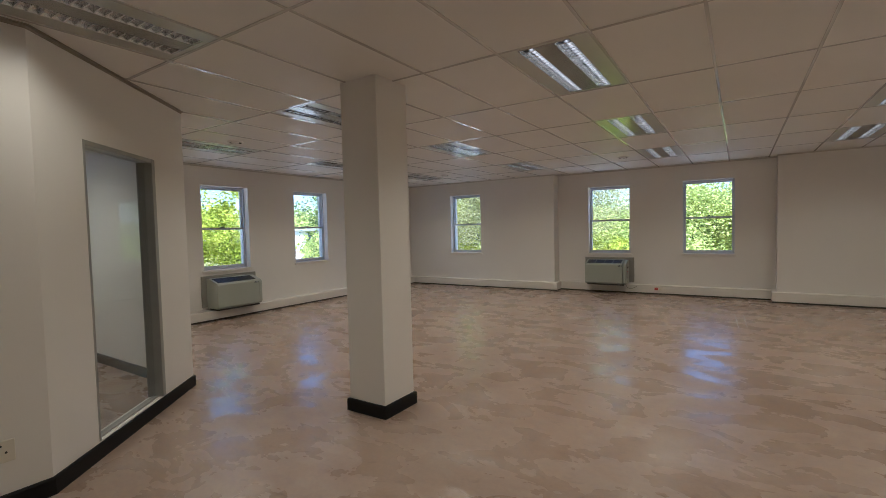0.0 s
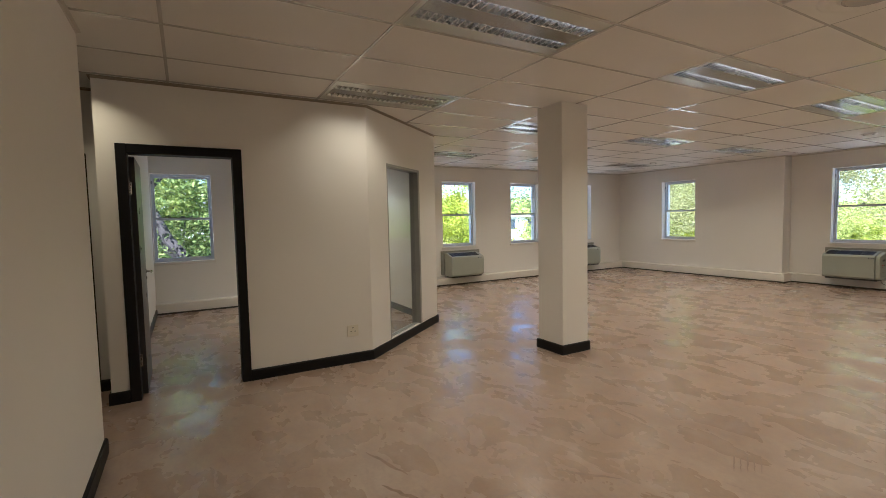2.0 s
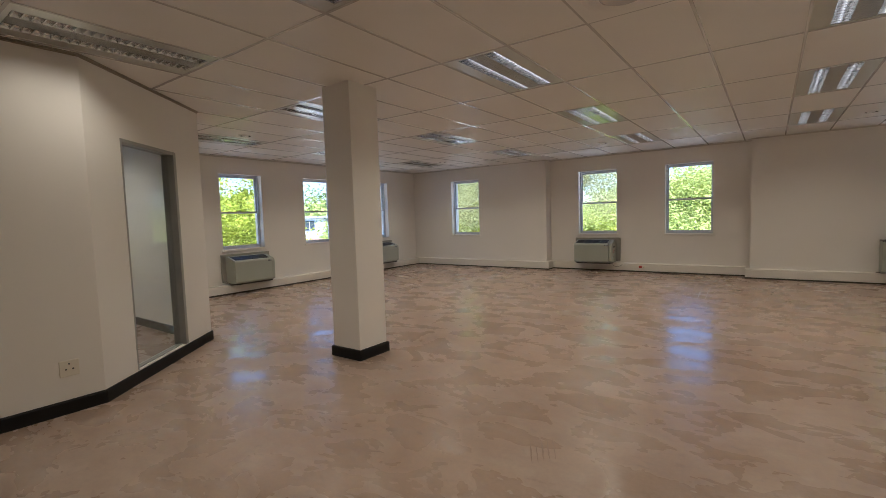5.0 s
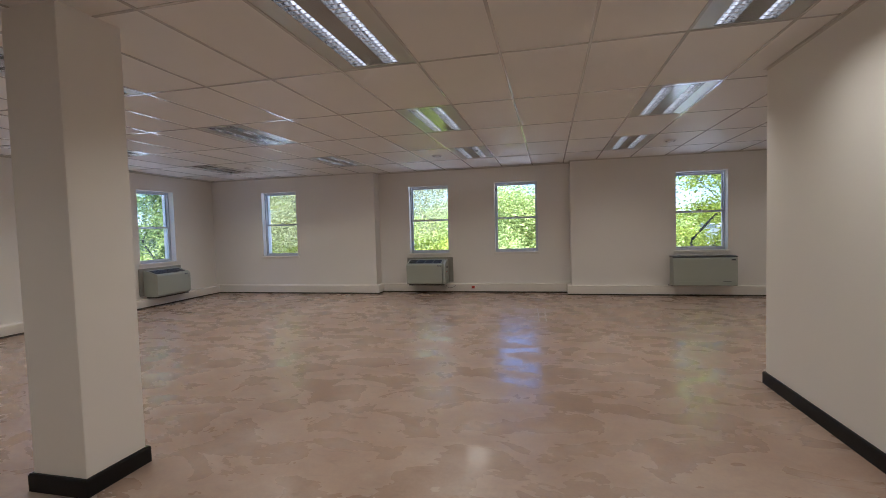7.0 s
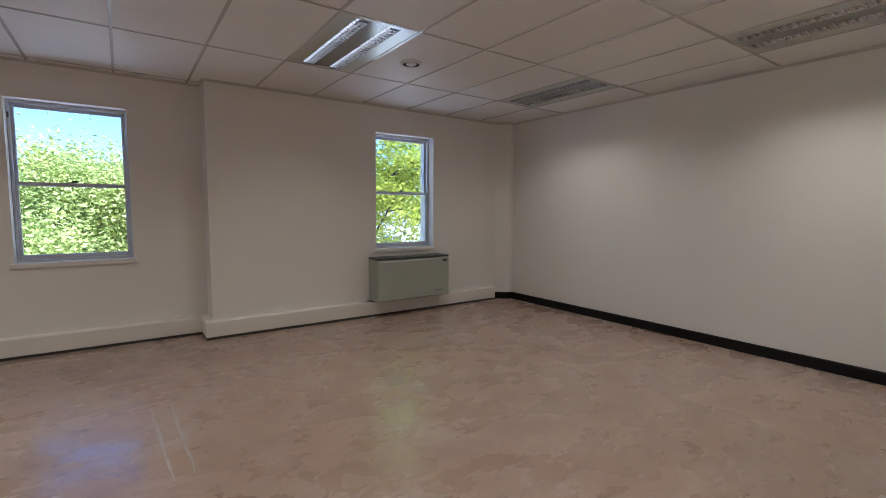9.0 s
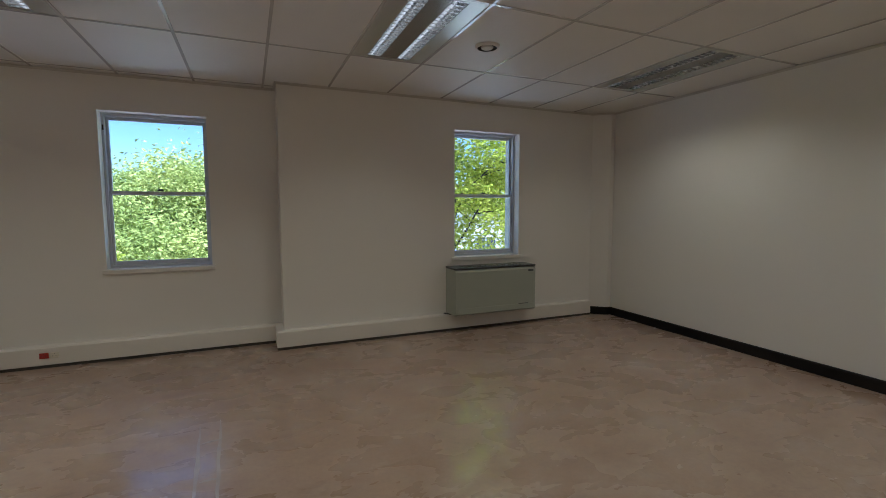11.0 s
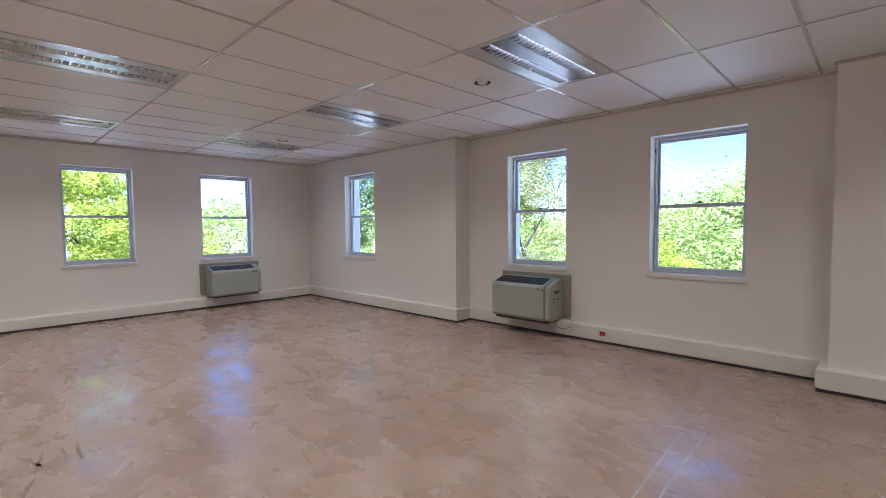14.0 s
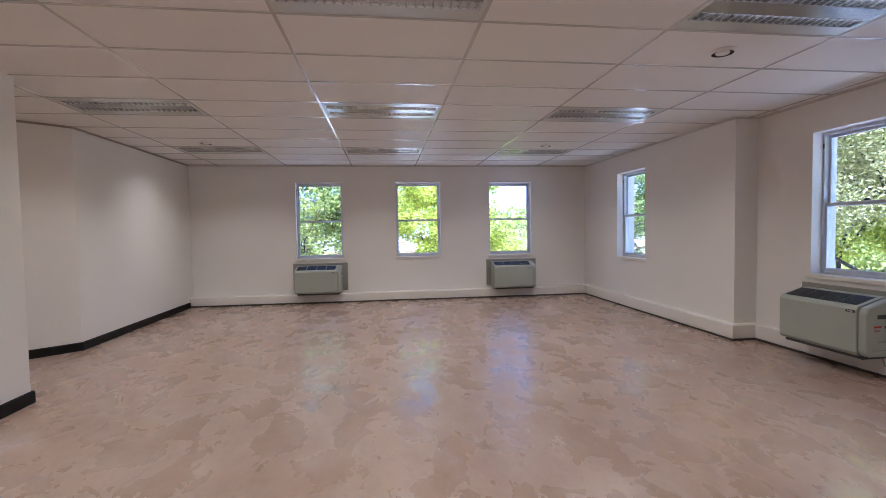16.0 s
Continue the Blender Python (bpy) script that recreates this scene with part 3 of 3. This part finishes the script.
def air_conditioner(m):
    """x along the wall, y into the wall, z from the floor."""
    a = thing("air_conditioner", m, "grey-beige wall air conditioner on a backing plate under a window", "air conditioner", "air conditioners")
    part("back_plate", boxed(-0.005, 1.0, -0.03, 0, 0.222, 0.742, bevel=0.006), M_AC_PLATE, a, "dull grey-brown backing plate")
    body = [(-0.032, 0.205), (-0.33, 0.205), (-0.355, 0.235), (-0.36, 0.60), (-0.345, 0.628), (-0.11, 0.700), (-0.032, 0.700)]
    part("body", extrude_x(body, 0.075, 0.835, 0.006), M_AC, a, "grey-beige steel casing")
    cap = [(-0.032, 0.205), (-0.31, 0.205), (-0.345, 0.24), (-0.35, 0.575), (-0.325, 0.625), (-0.11, 0.695), (-0.032, 0.695)]
    end = part("end_panel", extrude_x(cap, 0.837, 0.905, 0.016), M_AC, a, "rounded end panel with controls")
    for y0_, y1_, z, h, mat in ((-0.24, -0.13, 0.53, 0.035, M_AC_DARK), (-0.27, -0.20, 0.455, 0.016, M_RED), (-0.17, -0.14, 0.45, 0.02, M_AC_DARK), (-0.27, -0.21, 0.425, 0.014, M_BRICKRED), (-0.23, -0.14, 0.33, 0.012, M_AC_PLATE), (-0.28, -0.12, 0.26, 0.006, M_AC_PLATE)):
        part("control", boxed(0.904, 0.909, y0_, y1_, z, z + h, bevel=0.002), mat, end)
    tilt = Matrix.Translation((0, -0.345, 0.628)) @ Matrix.Rotation(math.atan2(0.072, 0.235), 4, "X")
    for k in range(4):
        bm = bmesh.new()
        xa = 0.108 + k * 0.175
        box(bm, xa, xa + 0.166, 0.03, 0.225, -0.004, 0.003)
        for i in range(11):
            box(bm, xa + 0.004, xa + 0.162, 0.036 + i * 0.0165, 0.043 + i * 0.0165, 0.003, 0.009)
        bmesh.ops.transform(bm, matrix=tilt, verts=bm.verts)
        part("grille", bm, M_AC_DARK, a, "dark slotted outlet grille")
    part("badge", boxed(0.745, 0.82, -0.3635, -0.358, 0.575, 0.597, bevel=0.001), M_DARKGLASS, a, "small dark badge")
    bm = bmesh.new()
    for k in range(3):
        box(bm, 0.76 + k * 0.018, 0.772 + k * 0.018, -0.3645, -0.363, 0.581, 0.591)
    part("badge_bars", bm, M_ALU, a)
    part("drip_tray", boxed(0.11, 0.86, -0.32, -0.04, 0.178, 0.206, bevel=0.004), M_AC_DARK, a, "dark drip tray")
    bm = bmesh.new()
    pts = [(0.85, -0.10, 0.21), (0.855, -0.11, 0.165), (0.88, -0.125, 0.125), (0.93, -0.13, 0.105), (0.985, -0.125, 0.11), (1.03, -0.115, 0.13), (1.06, -0.10, 0.15)]
    tube(bm, pts, [0.006] * len(pts), 6)
    part("cable", bm, M_CABLE, a, "hanging grey power cable")
    return a


AC_WEST = [pose(WEST, 4.30, 0, 0, 0, 90), pose(WEST, 8.0, 0, 0, 0, 90)]
first = air_conditioner(pose(-2.555, RECESS, 0))
for m in AC_WEST:
    copy_thing(first, m)


def fan_coil(m):
    a = thing("fan_coil_unit", m, "wide smooth grey-beige wall heater unit with a dark top", "air conditioner", "air conditioners")
    part("body", extrude_x([(0, 0.205), (-0.25, 0.205), (-0.265, 0.22), (-0.265, 0.685), (-0.25, 0.708), (0, 0.712)], 0.0, 1.03, 0.005), M_AC, a, "smooth steel casing")
    part("flap", boxed(0.02, 1.01, -0.2695, -0.264, 0.222, 0.285, bevel=0.002), M_AC, a)
    part("flap_catch", boxed(0.80, 0.93, -0.272, -0.268, 0.283, 0.291, bevel=0.001), M_AC_DARK, a, "dark slot")
    part("top", boxed(-0.005, 1.035, -0.262, -0.004, 0.712, 0.733, bevel=0.006), M_AC_DARK, a, "dark plastic top")
    bm = bmesh.new()
    for i in range(8):
        box(bm, 0.14, 0.89, -0.22 + i * 0.024, -0.206 + i * 0.024, 0.733, 0.738)
    part("top_grille", bm, M_SPINE, a, "dark outlet slats")
    part("badge", boxed(0.93, 1.0, -0.2685, -0.264, 0.655, 0.68, bevel=0.001), M_DARKGLASS, a, "small dark badge")
    bm = bmesh.new()
    tube(bm, [(-0.03, -0.02, 0.19), (0.02, -0.06, 0.19), (0.09, -0.08, 0.2)], [0.012] * 3, 6)
    part("pipe", bm, M_AC_DARK, a, "short dark pipe")
    return a


fan_coil(pose(2.58, NORTH, 0))


# ---- doors ----
def door_frame(parent, w, h):
    """Black pressed frame; x along the wall from the opening's left side, y into the wall."""
    bm = bmesh.new()
    for b in ((-0.062, 0.012, -0.016, 0.126, 0, h + 0.062), (w - 0.012, w + 0.062, -0.016, 0.126, 0, h + 0.062), (0.012, w - 0.012, -0.016, 0.126, h - 0.012, h + 0.062)):
        box(bm, *b, bevel=0.004)
    return part("door_frame", bm, M_BLACK, parent, "black painted steel frame")


def hinge(z, parent):
    bm = bmesh.new()
    box(bm, 0.011, 0.016, 0.05, 0.095, z, z + 0.1, bevel=0.001)
    tube(bm, [(0.018, 0.13, z), (0.018, 0.13, z + 0.1)], [0.006, 0.006], 8)
    part("hinge", bm, M_CHROME, parent, "steel butt hinge")


d1 = thing("door_1", pose(ROOM_X, -0.903, 0, 0, 0, 90), "dark office door standing open into the room in a black frame", "door", kind="structure")
door_frame(d1, 0.785, 2.01)
leaf = part("door_leaf", boxed(0, 0.75, -0.02, 0.02, 0.008, 1.99, bevel=0.002), M_DOOR, d1, "dark laminate door leaf")
leaf.matrix_basis = pose(0.030, 0.135, 0, 0, 0, 91)
bm = bmesh.new()
for s in (-1, 1):
    tube(bm, [(0.69, s * 0.02, 0.985), (0.69, s * 0.06, 0.985), (0.685, s * 0.066, 0.985), (0.57, s * 0.066, 0.985)], [0.009, 0.009, 0.010, 0.009], 8)
    box(bm, 0.672, 0.708, min(s * 0.02, s * 0.026), max(s * 0.02, s * 0.026), 0.965, 1.005, bevel=0.002)
    box(bm, 0.682, 0.698, min(s * 0.02, s * 0.026), max(s * 0.02, s * 0.026), 0.91, 0.94, bevel=0.002)
part("door_handle", bm, M_CHROME, leaf, "chrome lever handle")
for z in (0.25, 1.68):
    hinge(z, d1)
d2 = thing("door_2", pose(-3.37, -2.122, 0, 0, 0, 90), "closed dark door in a black frame in the passage", "door", kind="structure")
door_frame(d2, 0.85, 1.975)
part("door_leaf", boxed(0.014, 0.836, 0.05, 0.09, 0.008, 1.96, bevel=0.002), M_DOOR, d2, "dark laminate door leaf")

# glazed panel in the splayed corner
turn = math.degrees(math.atan2(CH1[1] - CH0[1], CH1[0] - CH0[0]))
g = thing("window_11", pose(*CH0, 0, 0, 0, turn), "tall narrow glazed panel in a grey aluminium frame", "window", kind="structure")
bm = bmesh.new()
for b in ((0.405, 0.425, -0.003, 0.113, 0.105, 2.05), (1.22, 1.265, -0.006, 0.116, 0.105, 2.05), (0.425, 1.22, -0.003, 0.113, 2.02, 2.05), (0.425, 1.22, 0.03, 0.08, 0.105, 0.115)):
    box(bm, *b, bevel=0.002)
part("window_frame", bm, M_GREY_ALU, g, "grey aluminium frame")
p = part("pane", boxed(0.423, 1.222, 0.05, 0.056, 0.112, 2.023), M_GLASS, g, "clear glass pane")
p.visible_shadow = False


# ---- sockets ----
def wall_socket(m, mat, label, plates):
    s = thing("wall_socket", m, label, "socket")
    for x, w, h, c in plates:
        pl = part("plate", boxed(x, x + w, -0.009, 0, -h / 2, h / 2, bevel=0.003, seg=2), c, s)
        for dx, dz in ((0.5, 0.28), (0.32, -0.05), (0.68, -0.05)):
            part("pin_hole", lathe_hole(x + w * dx, h * dz, min(w, h) * 0.055), M_AC_DARK, pl)
    return s


def lathe_hole(x, z, r):
    bm = bmesh.new()
    tube(bm, [(x, -0.0085, z), (x, -0.0098, z)], [r, r], 8)
    return bm


wall_socket(pose(ROOM_X, 0.845, 0.325, 0, 0, 90), M_SOCKET, "cream square double wall socket on the white wall", [(0.0, 0.115, 0.115, M_SOCKET)])
wall_socket(pose(-1.16, RECESS - 0.0755, 0.112, 0, 0, 0), M_SOCKET, "red and white sockets in the cable trunking", [(0.0, 0.065, 0.05, M_RED), (0.075, 0.06, 0.05, M_SOCKET)])
wall_socket(pose(-4.6, OFFICE_S + OW, 0.33, 0, 0, 180), M_SOCKET, "cream wall socket inside the office", [(0.0, 0.07, 0.115, M_SOCKET)])


# ---- marks on the floor ----
M_SCUFF = material("brown_scuff", (0.23, 0.16, 0.12), 0.55, vary=0.35, scale=14)
M_PALE_MARK = material("pale_glue_line", (0.43, 0.39, 0.365), 0.3, vary=0.2, scale=12)


def stroke(bm, a, b, width, rng, lift=0.0012):
    """A thin ragged stroke on the floor from a to b, tapering at both ends."""
    a, b = Vector((*a, lift)), Vector((*b, lift))
    side = Vector((-(b - a).y, (b - a).x, 0)).normalized() * width / 2
    left, right = [], []
    for i in range(9):
        f = i / 8
        c = a.lerp(b, f) + side * rng.uniform(-0.5, 0.5)
        k = (0.25 + math.sin(math.pi * f)) * rng.uniform(0.55, 1.0)
        left.append(bm.verts.new(c + side * k))
        right.append(bm.verts.new(c - side * k))
    for i in range(8):
        bm.faces.new((right[i], right[i + 1], left[i + 1], left[i]))


def floor_marks(name, strokes, width, mat, label):
    bm = bmesh.new()
    rng = random.Random(len(strokes) * 7)
    for a, b in strokes:
        stroke(bm, a, b, width, rng)
    tagged(new(name, mesh_of(bm, name, mat)), label, "floor mark", kind="structure")


floor_marks("trim_floor_scratches", [((0.014 + 0.024 * k, 2.255 + 0.024 * k), (0.125 + 0.022 * k, 2.035 + 0.028 * k)) for k in range(5)], 0.008, M_SCUFF, "row of short brown scratches on the screed")
floor_marks("trim_floor_cross", [((-2.53, 5.48), (-2.17, 5.62)), ((-2.50, 5.60), (-2.19, 5.54)), ((-2.23, 5.68), (-2.48, 5.685)), ((-2.19, 5.745), (-2.51, 5.757)), ((-1.94, 5.33), (-1.95, 5.48)), ((-1.95, 5.48), (-2.15, 5.54))], 0.022, M_SCUFF, "brown crossed glue marks on the screed")
floor_marks("trim_floor_smears", [((-1.16, 0.38), (-0.80, 0.50)), ((-0.78, 0.33), (-0.51, 0.47)), ((-0.42, 1.21), (-0.15, 1.47)), ((-0.42, 0.43), (-0.35, 0.96)), ((-0.9, 1.6), (-0.62, 1.7)), ((0.3, 2.9), (0.12, 3.05))], 0.03, M_SCUFF, "brown trowel smears on the screed")
floor_marks("trim_floor_lines", [((0.22, 8.54), (0.28, 7.45)), ((0.335, 8.58), (0.37, 7.47)), ((0.27, 7.86), (0.37, 7.86)), ((0.24, 8.28), (0.36, 8.30))], 0.022, M_PALE_MARK, "pale tape lines left on the screed")

# passage downlight
dl = thing("downlight", pose(-2.655, -1.16, CEIL), "small round recessed downlight in the passage ceiling", "downlight")
part("rim", lathe([(0.045, 0.001), (0.048, -0.004), (0.036, -0.006), (0.034, -0.001)]), M_GRID, dl, "white rim")
part("lens", lathe([(0.034, -0.003), (0.02, -0.005), (0.005, -0.005)], 12), M_TUBE, dl, "lit lens")

spot = new("downlight_lamp", bpy.data.lights.new("downlight_lamp", "AREA"))
spot.data.shape, spot.data.size, spot.data.energy, spot.data.color, spot.data.spread = "DISK", 0.06, 0.4, (1.0, 0.78, 0.40), radians(120)
spot.matrix_world = Matrix.Translation((-2.655, -1.16, CEIL - 0.008))

# ---- outside ----
GROUND = -3.6
tagged(new("ground", mesh_of(boxed(-900, 900, -900, 900, GROUND - 1, GROUND), "ground", M_PAVING)), "pale sunlit paved yard and ground", "ground", kind="structure")


def tree(x, y, top, spread, mat, seed, leaves=9000, size=0.13, trunk=0.16, lean=(0, 0), sparse=0.5, fill=0.65, clumps=120, label="leafy green tree outside the windows"):
    """A tapered trunk that forks into limbs and twigs, with leaves in clumps round the twigs."""
    rng = random.Random(seed)
    t = thing("tree", pose(x, y, GROUND), label, "tree", "trees")
    bm = bmesh.new()
    tips = []

    def grow(p, d, length, r, depth):
        pts, radii = [p], [r]
        steps = 4
        for i in range(steps):
            d = (d + Vector((rng.gauss(0, 0.12), rng.gauss(0, 0.12), rng.gauss(0.03, 0.08)))).normalized()
            p = p + d * (length / steps)
            pts.append(p)
            radii.append(r * (1 - 0.45 * (i + 1) / steps))
            if depth >= 2:
                tips.append((p, depth))
        tube(bm, pts, radii, 8 if depth < 2 else 4)
        if depth < 4:
            for _ in range(3 if depth < 3 else 2):
                side = Vector((rng.gauss(0, 1), rng.gauss(0, 1), rng.gauss(0.15, 0.45))).normalized()
                grow(p if rng.random() < 0.6 else pts[-2], (d * 0.55 + side * 0.85).normalized(), length * rng.uniform(0.6, 0.8), radii[-1] * 0.72, depth + 1)

    h = top - GROUND
    grow(Vector((0, 0, -0.05)), Vector((lean[0], lean[1], 1)).normalized(), h * 0.36, trunk, 0)
    zs = [p.z for p, _ in tips]
    rs = sorted(math.hypot(p.x, p.y) for p, _ in tips)
    kz, kr = (h - 0.25) / max(zs), spread * 0.92 / rs[int(len(rs) * 0.93)]
    for v in bm.verts:
        f = min(1.0, max(0.0, v.co.z / (h * 0.3)))
        v.co.x *= 1 + (kr - 1) * f
        v.co.y *= 1 + (kr - 1) * f
        v.co.z *= kz
    part("trunk", bm, M_BARK, t, "brown branching trunk")
    g = np.random.default_rng(seed)
    tip = np.array([[p.x * kr, p.y * kr, p.z * kz] for p, _ in tips])
    tip = tip[g.random(len(tip)) > sparse * 0.4]
    c = tip[g.integers(0, len(tip), leaves)] + g.normal(0, 1, (leaves, 3)) * spread * np.array([0.1, 0.1, 0.08])
    k = int(leaves * fill)
    low = h * 0.34
    q = g.normal(0, 1, (clumps, 3))
    q *= (g.uniform(0.15, 1.0, clumps) ** 0.45 / np.linalg.norm(q, axis=1))[:, None]
    clump = q * [spread * 0.9, spread * 0.9, (h - low) / 2 * 0.95] + [0, 0, (h + low) / 2]
    c[:k] = clump[g.integers(0, clumps, k)] + g.normal(0, 1, (k, 3)) * spread * np.array([0.07, 0.07, 0.045])
    u = g.normal(0, 1, (leaves, 3)) * [1, 1, 0.5]
    u /= np.linalg.norm(u, axis=1)[:, None]
    w = np.cross(u, g.normal(0, 1, (leaves, 3)))
    w /= np.linalg.norm(w, axis=1)[:, None]
    s = size * g.uniform(0.6, 1.3, leaves)[:, None]
    bend = np.cross(u, w) * s * 0.12
    v = np.stack([c - u * s * 0.5, c + w * s * 0.27 + bend, c + u * s * 0.5, c - w * s * 0.27 + bend], 1).reshape(-1, 3)
    me = bpy.data.meshes.new("crown")
    me.from_pydata(v.tolist(), [], np.arange(leaves * 4).reshape(-1, 4).tolist())
    me.materials.append(mat)
    crown = new("crown", me)
    crown.parent = t
    crown["label"] = "crown of many small leaves"
    return t


tree(4.9, 15.4, 6.0, 3.6, M_LEAF_LIME, 11, 56000, 0.10, 0.095, sparse=0.1, clumps=150, label="airy lime-green tree beyond the north windows")
tree(-6.4, 17.2, 7.6, 4.2, M_LEAF_OLIVE, 12, 90000, 0.09, 0.13, sparse=0.3, fill=0.45, clumps=160, label="olive-green shrubby tree with many thin branches")
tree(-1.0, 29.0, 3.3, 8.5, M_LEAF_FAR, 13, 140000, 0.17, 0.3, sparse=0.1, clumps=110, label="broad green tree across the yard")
tree(-11.4, 20.6, 6.8, 3.4, M_LEAF_LIME, 14, 34000, 0.15, 0.14, clumps=130, label="lime-green tree beyond the north windows")
tree(-14.4, 16.2, 6.4, 3.2, M_LEAF_DEEP, 15, 26000, 0.14, 0.14, label="dark green tree beyond the corner")
tree(-14.6, 8.0, 4.2, 2.7, M_LEAF_LIME, 16, 20000, 0.13, 0.12, clumps=90, label="lime-green tree beyond the west windows")
tree(-13.2, 3.9, 4.8, 2.6, M_LEAF_MID, 17, 13000, 0.13, 0.14, sparse=0.8, fill=0.25, label="thin mid-green tree beyond the west windows")
tree(-12.2, -0.9, 6.8, 4.6, M_LEAF_DEEP, 18, 24000, 0.12, 0.34, lean=(0.1, 0.05), clumps=200, label="old thick-trunked tree outside the office window")
tree(-17.5, -2.5, 5.5, 4.5, M_LEAF_MID, 21, 26000, 0.17, 0.2, sparse=0.1, label="dense green tree behind the old one")
tree(-15.8, 1.2, 2.6, 3.2, M_LEAF_DEEP, 22, 20000, 0.15, 0.1, sparse=0.1, label="dark green bush behind the old tree")
tree(-4.6, 21.0, 0.9, 2.0, M_LEAF_LIME, 19, 12000, 0.14, 0.08, sparse=0.1, label="low yellow-green bush in the yard")
tree(-22.0, 13.0, 1.3, 4.4, M_LEAF_OLIVE, 20, 28000, 0.17, 0.12, sparse=0.1, label="low olive-green bush beyond the west windows")


def parked_car(m, mat, label):
    c = thing("car", m, label, "car", "parked cars")
    part("body", extrude_x([(-0.85, 0.3), (0.85, 0.3), (0.88, 0.62), (0.82, 0.86), (-0.82, 0.86), (-0.88, 0.62)], -2.1, 2.1, 0.09), mat, c)
    part("cabin", extrude_x([(-0.78, 0.86), (0.78, 0.86), (0.62, 1.42), (-0.62, 1.42)], -1.35, 0.9, 0.12), M_DARKGLASS, c, "dark glazed cabin")
    part("roof", boxed(-1.15, 0.65, -0.6, 0.6, 1.405, 1.45, bevel=0.02), mat, c)
    for x in (-1.3, 1.3):
        for y in (-0.8, 0.8):
            bm = bmesh.new()
            tube(bm, [(x, y - 0.1, 0.31), (x, y + 0.1, 0.31)], [0.31, 0.31], 16)
            w = part("wheel", bm, M_AC_DARK, c, "black tyre")
            bm = bmesh.new()
            tube(bm, [(x, y - 0.108, 0.31), (x, y + 0.108, 0.31)], [0.19, 0.19], 12)
            part("rim", bm, M_CHROME, w, "silver rim")
    return c


M_CAR_WHITE = material("white_car_paint", (0.78, 0.78, 0.78), 0.2, vary=0.02, bump=0)
M_CAR_SILVER = material("silver_car_paint", (0.5, 0.51, 0.53), 0.22, metal=0.6, vary=0.03, bump=0)
parked_car(pose(-9.4, 46, GROUND, 0, 0, 15), M_CAR_WHITE, "white parked car under the trees across the yard")
parked_car(pose(-5.2, 47, GROUND, 0, 0, 12), M_CAR_SILVER, "silver parked car under the trees across the yard")


def far_woods():
    g = np.random.default_rng(5)
    vs = []
    for k in range(130):
        a = g.uniform(-0.15, 1.0) * math.pi
        d = g.uniform(48, 90)
        cx, cy, r = d * math.cos(a) - 3, d * math.sin(a), g.uniform(3.5, 6)
        topz = g.uniform(1.2, 3.6) + (2.0 if a > 2.4 else 0)
        n = 2600
        q = g.normal(0, 1, (n, 3))
        q /= np.linalg.norm(q, axis=1)[:, None]
        c = np.array([cx, cy, (topz + GROUND) / 2]) + q * g.uniform(0.55, 1.0, n)[:, None] * [r, r, (topz - GROUND) / 2]
        u = g.normal(0, 1, (n, 3))
        u /= np.linalg.norm(u, axis=1)[:, None]
        w = np.cross(u, g.normal(0, 1, (n, 3)))
        w /= np.linalg.norm(w, axis=1)[:, None]
        s = g.uniform(0.3, 0.7, n)[:, None]
        vs.append(np.stack([c - u * s * 0.5, c + w * s * 0.3, c + u * s * 0.5, c - w * s * 0.3], 1).reshape(-1, 3))
    v = np.concatenate(vs)
    me = bpy.data.meshes.new("far_woods")
    me.from_pydata(v.tolist(), [], np.arange(len(v)).reshape(-1, 4).tolist())
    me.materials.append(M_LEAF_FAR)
    tagged(new("far_woods", me), "distant green trees round the yard", "trees", kind="stuff")


far_woods()


def house(m, w, d, h, mat, label, rows, cols):
    """A flat-roofed block; its windows face local -y."""
    b = thing("building", m, label, "building", "buildings")
    part("wall", boxed(0, w, 0, d, 0, h), mat, b)
    part("roof", boxed(-0.3, w + 0.3, -0.3, d + 0.3, h, h + 0.3, bevel=0.03), M_ROOF, b, "grey roof edge")
    part("band", boxed(-0.04, w + 0.04, -0.05, 0, h * 0.47, h * 0.52), M_BRICKRED, b, "brick-red band")
    for r in range(rows):
        for c in range(cols):
            x, z = (c + 0.5) * w / cols, (r + 0.42) * h / rows
            wn_ = part("window", boxed(x - 0.75, x + 0.75, -0.06, 0.02, z - 0.1, z + 1.3, bevel=0.01), M_ALU, b)
            for s in (-1, 1):
                part("pane", boxed(x + s * 0.35 - 0.31, x + s * 0.35 + 0.31, -0.075, -0.05, z - 0.02, z + 1.22), M_DARKGLASS, wn_)
    return b


house(pose(-30, -7, GROUND, 0, 0, 90), 16, 10, 6.8, M_RENDERED, "white two-storey building with a brick band behind the trees", 2, 5)
house(pose(-50, 30, GROUND, 0, 0, 70), 16, 9, 5.2, M_RENDERED, "low white building across the yard", 2, 5)
house(pose(11, 33, GROUND, 0, 0, -10), 14, 8, 4.4, M_RENDERED, "white walled building behind the trees", 1, 5)
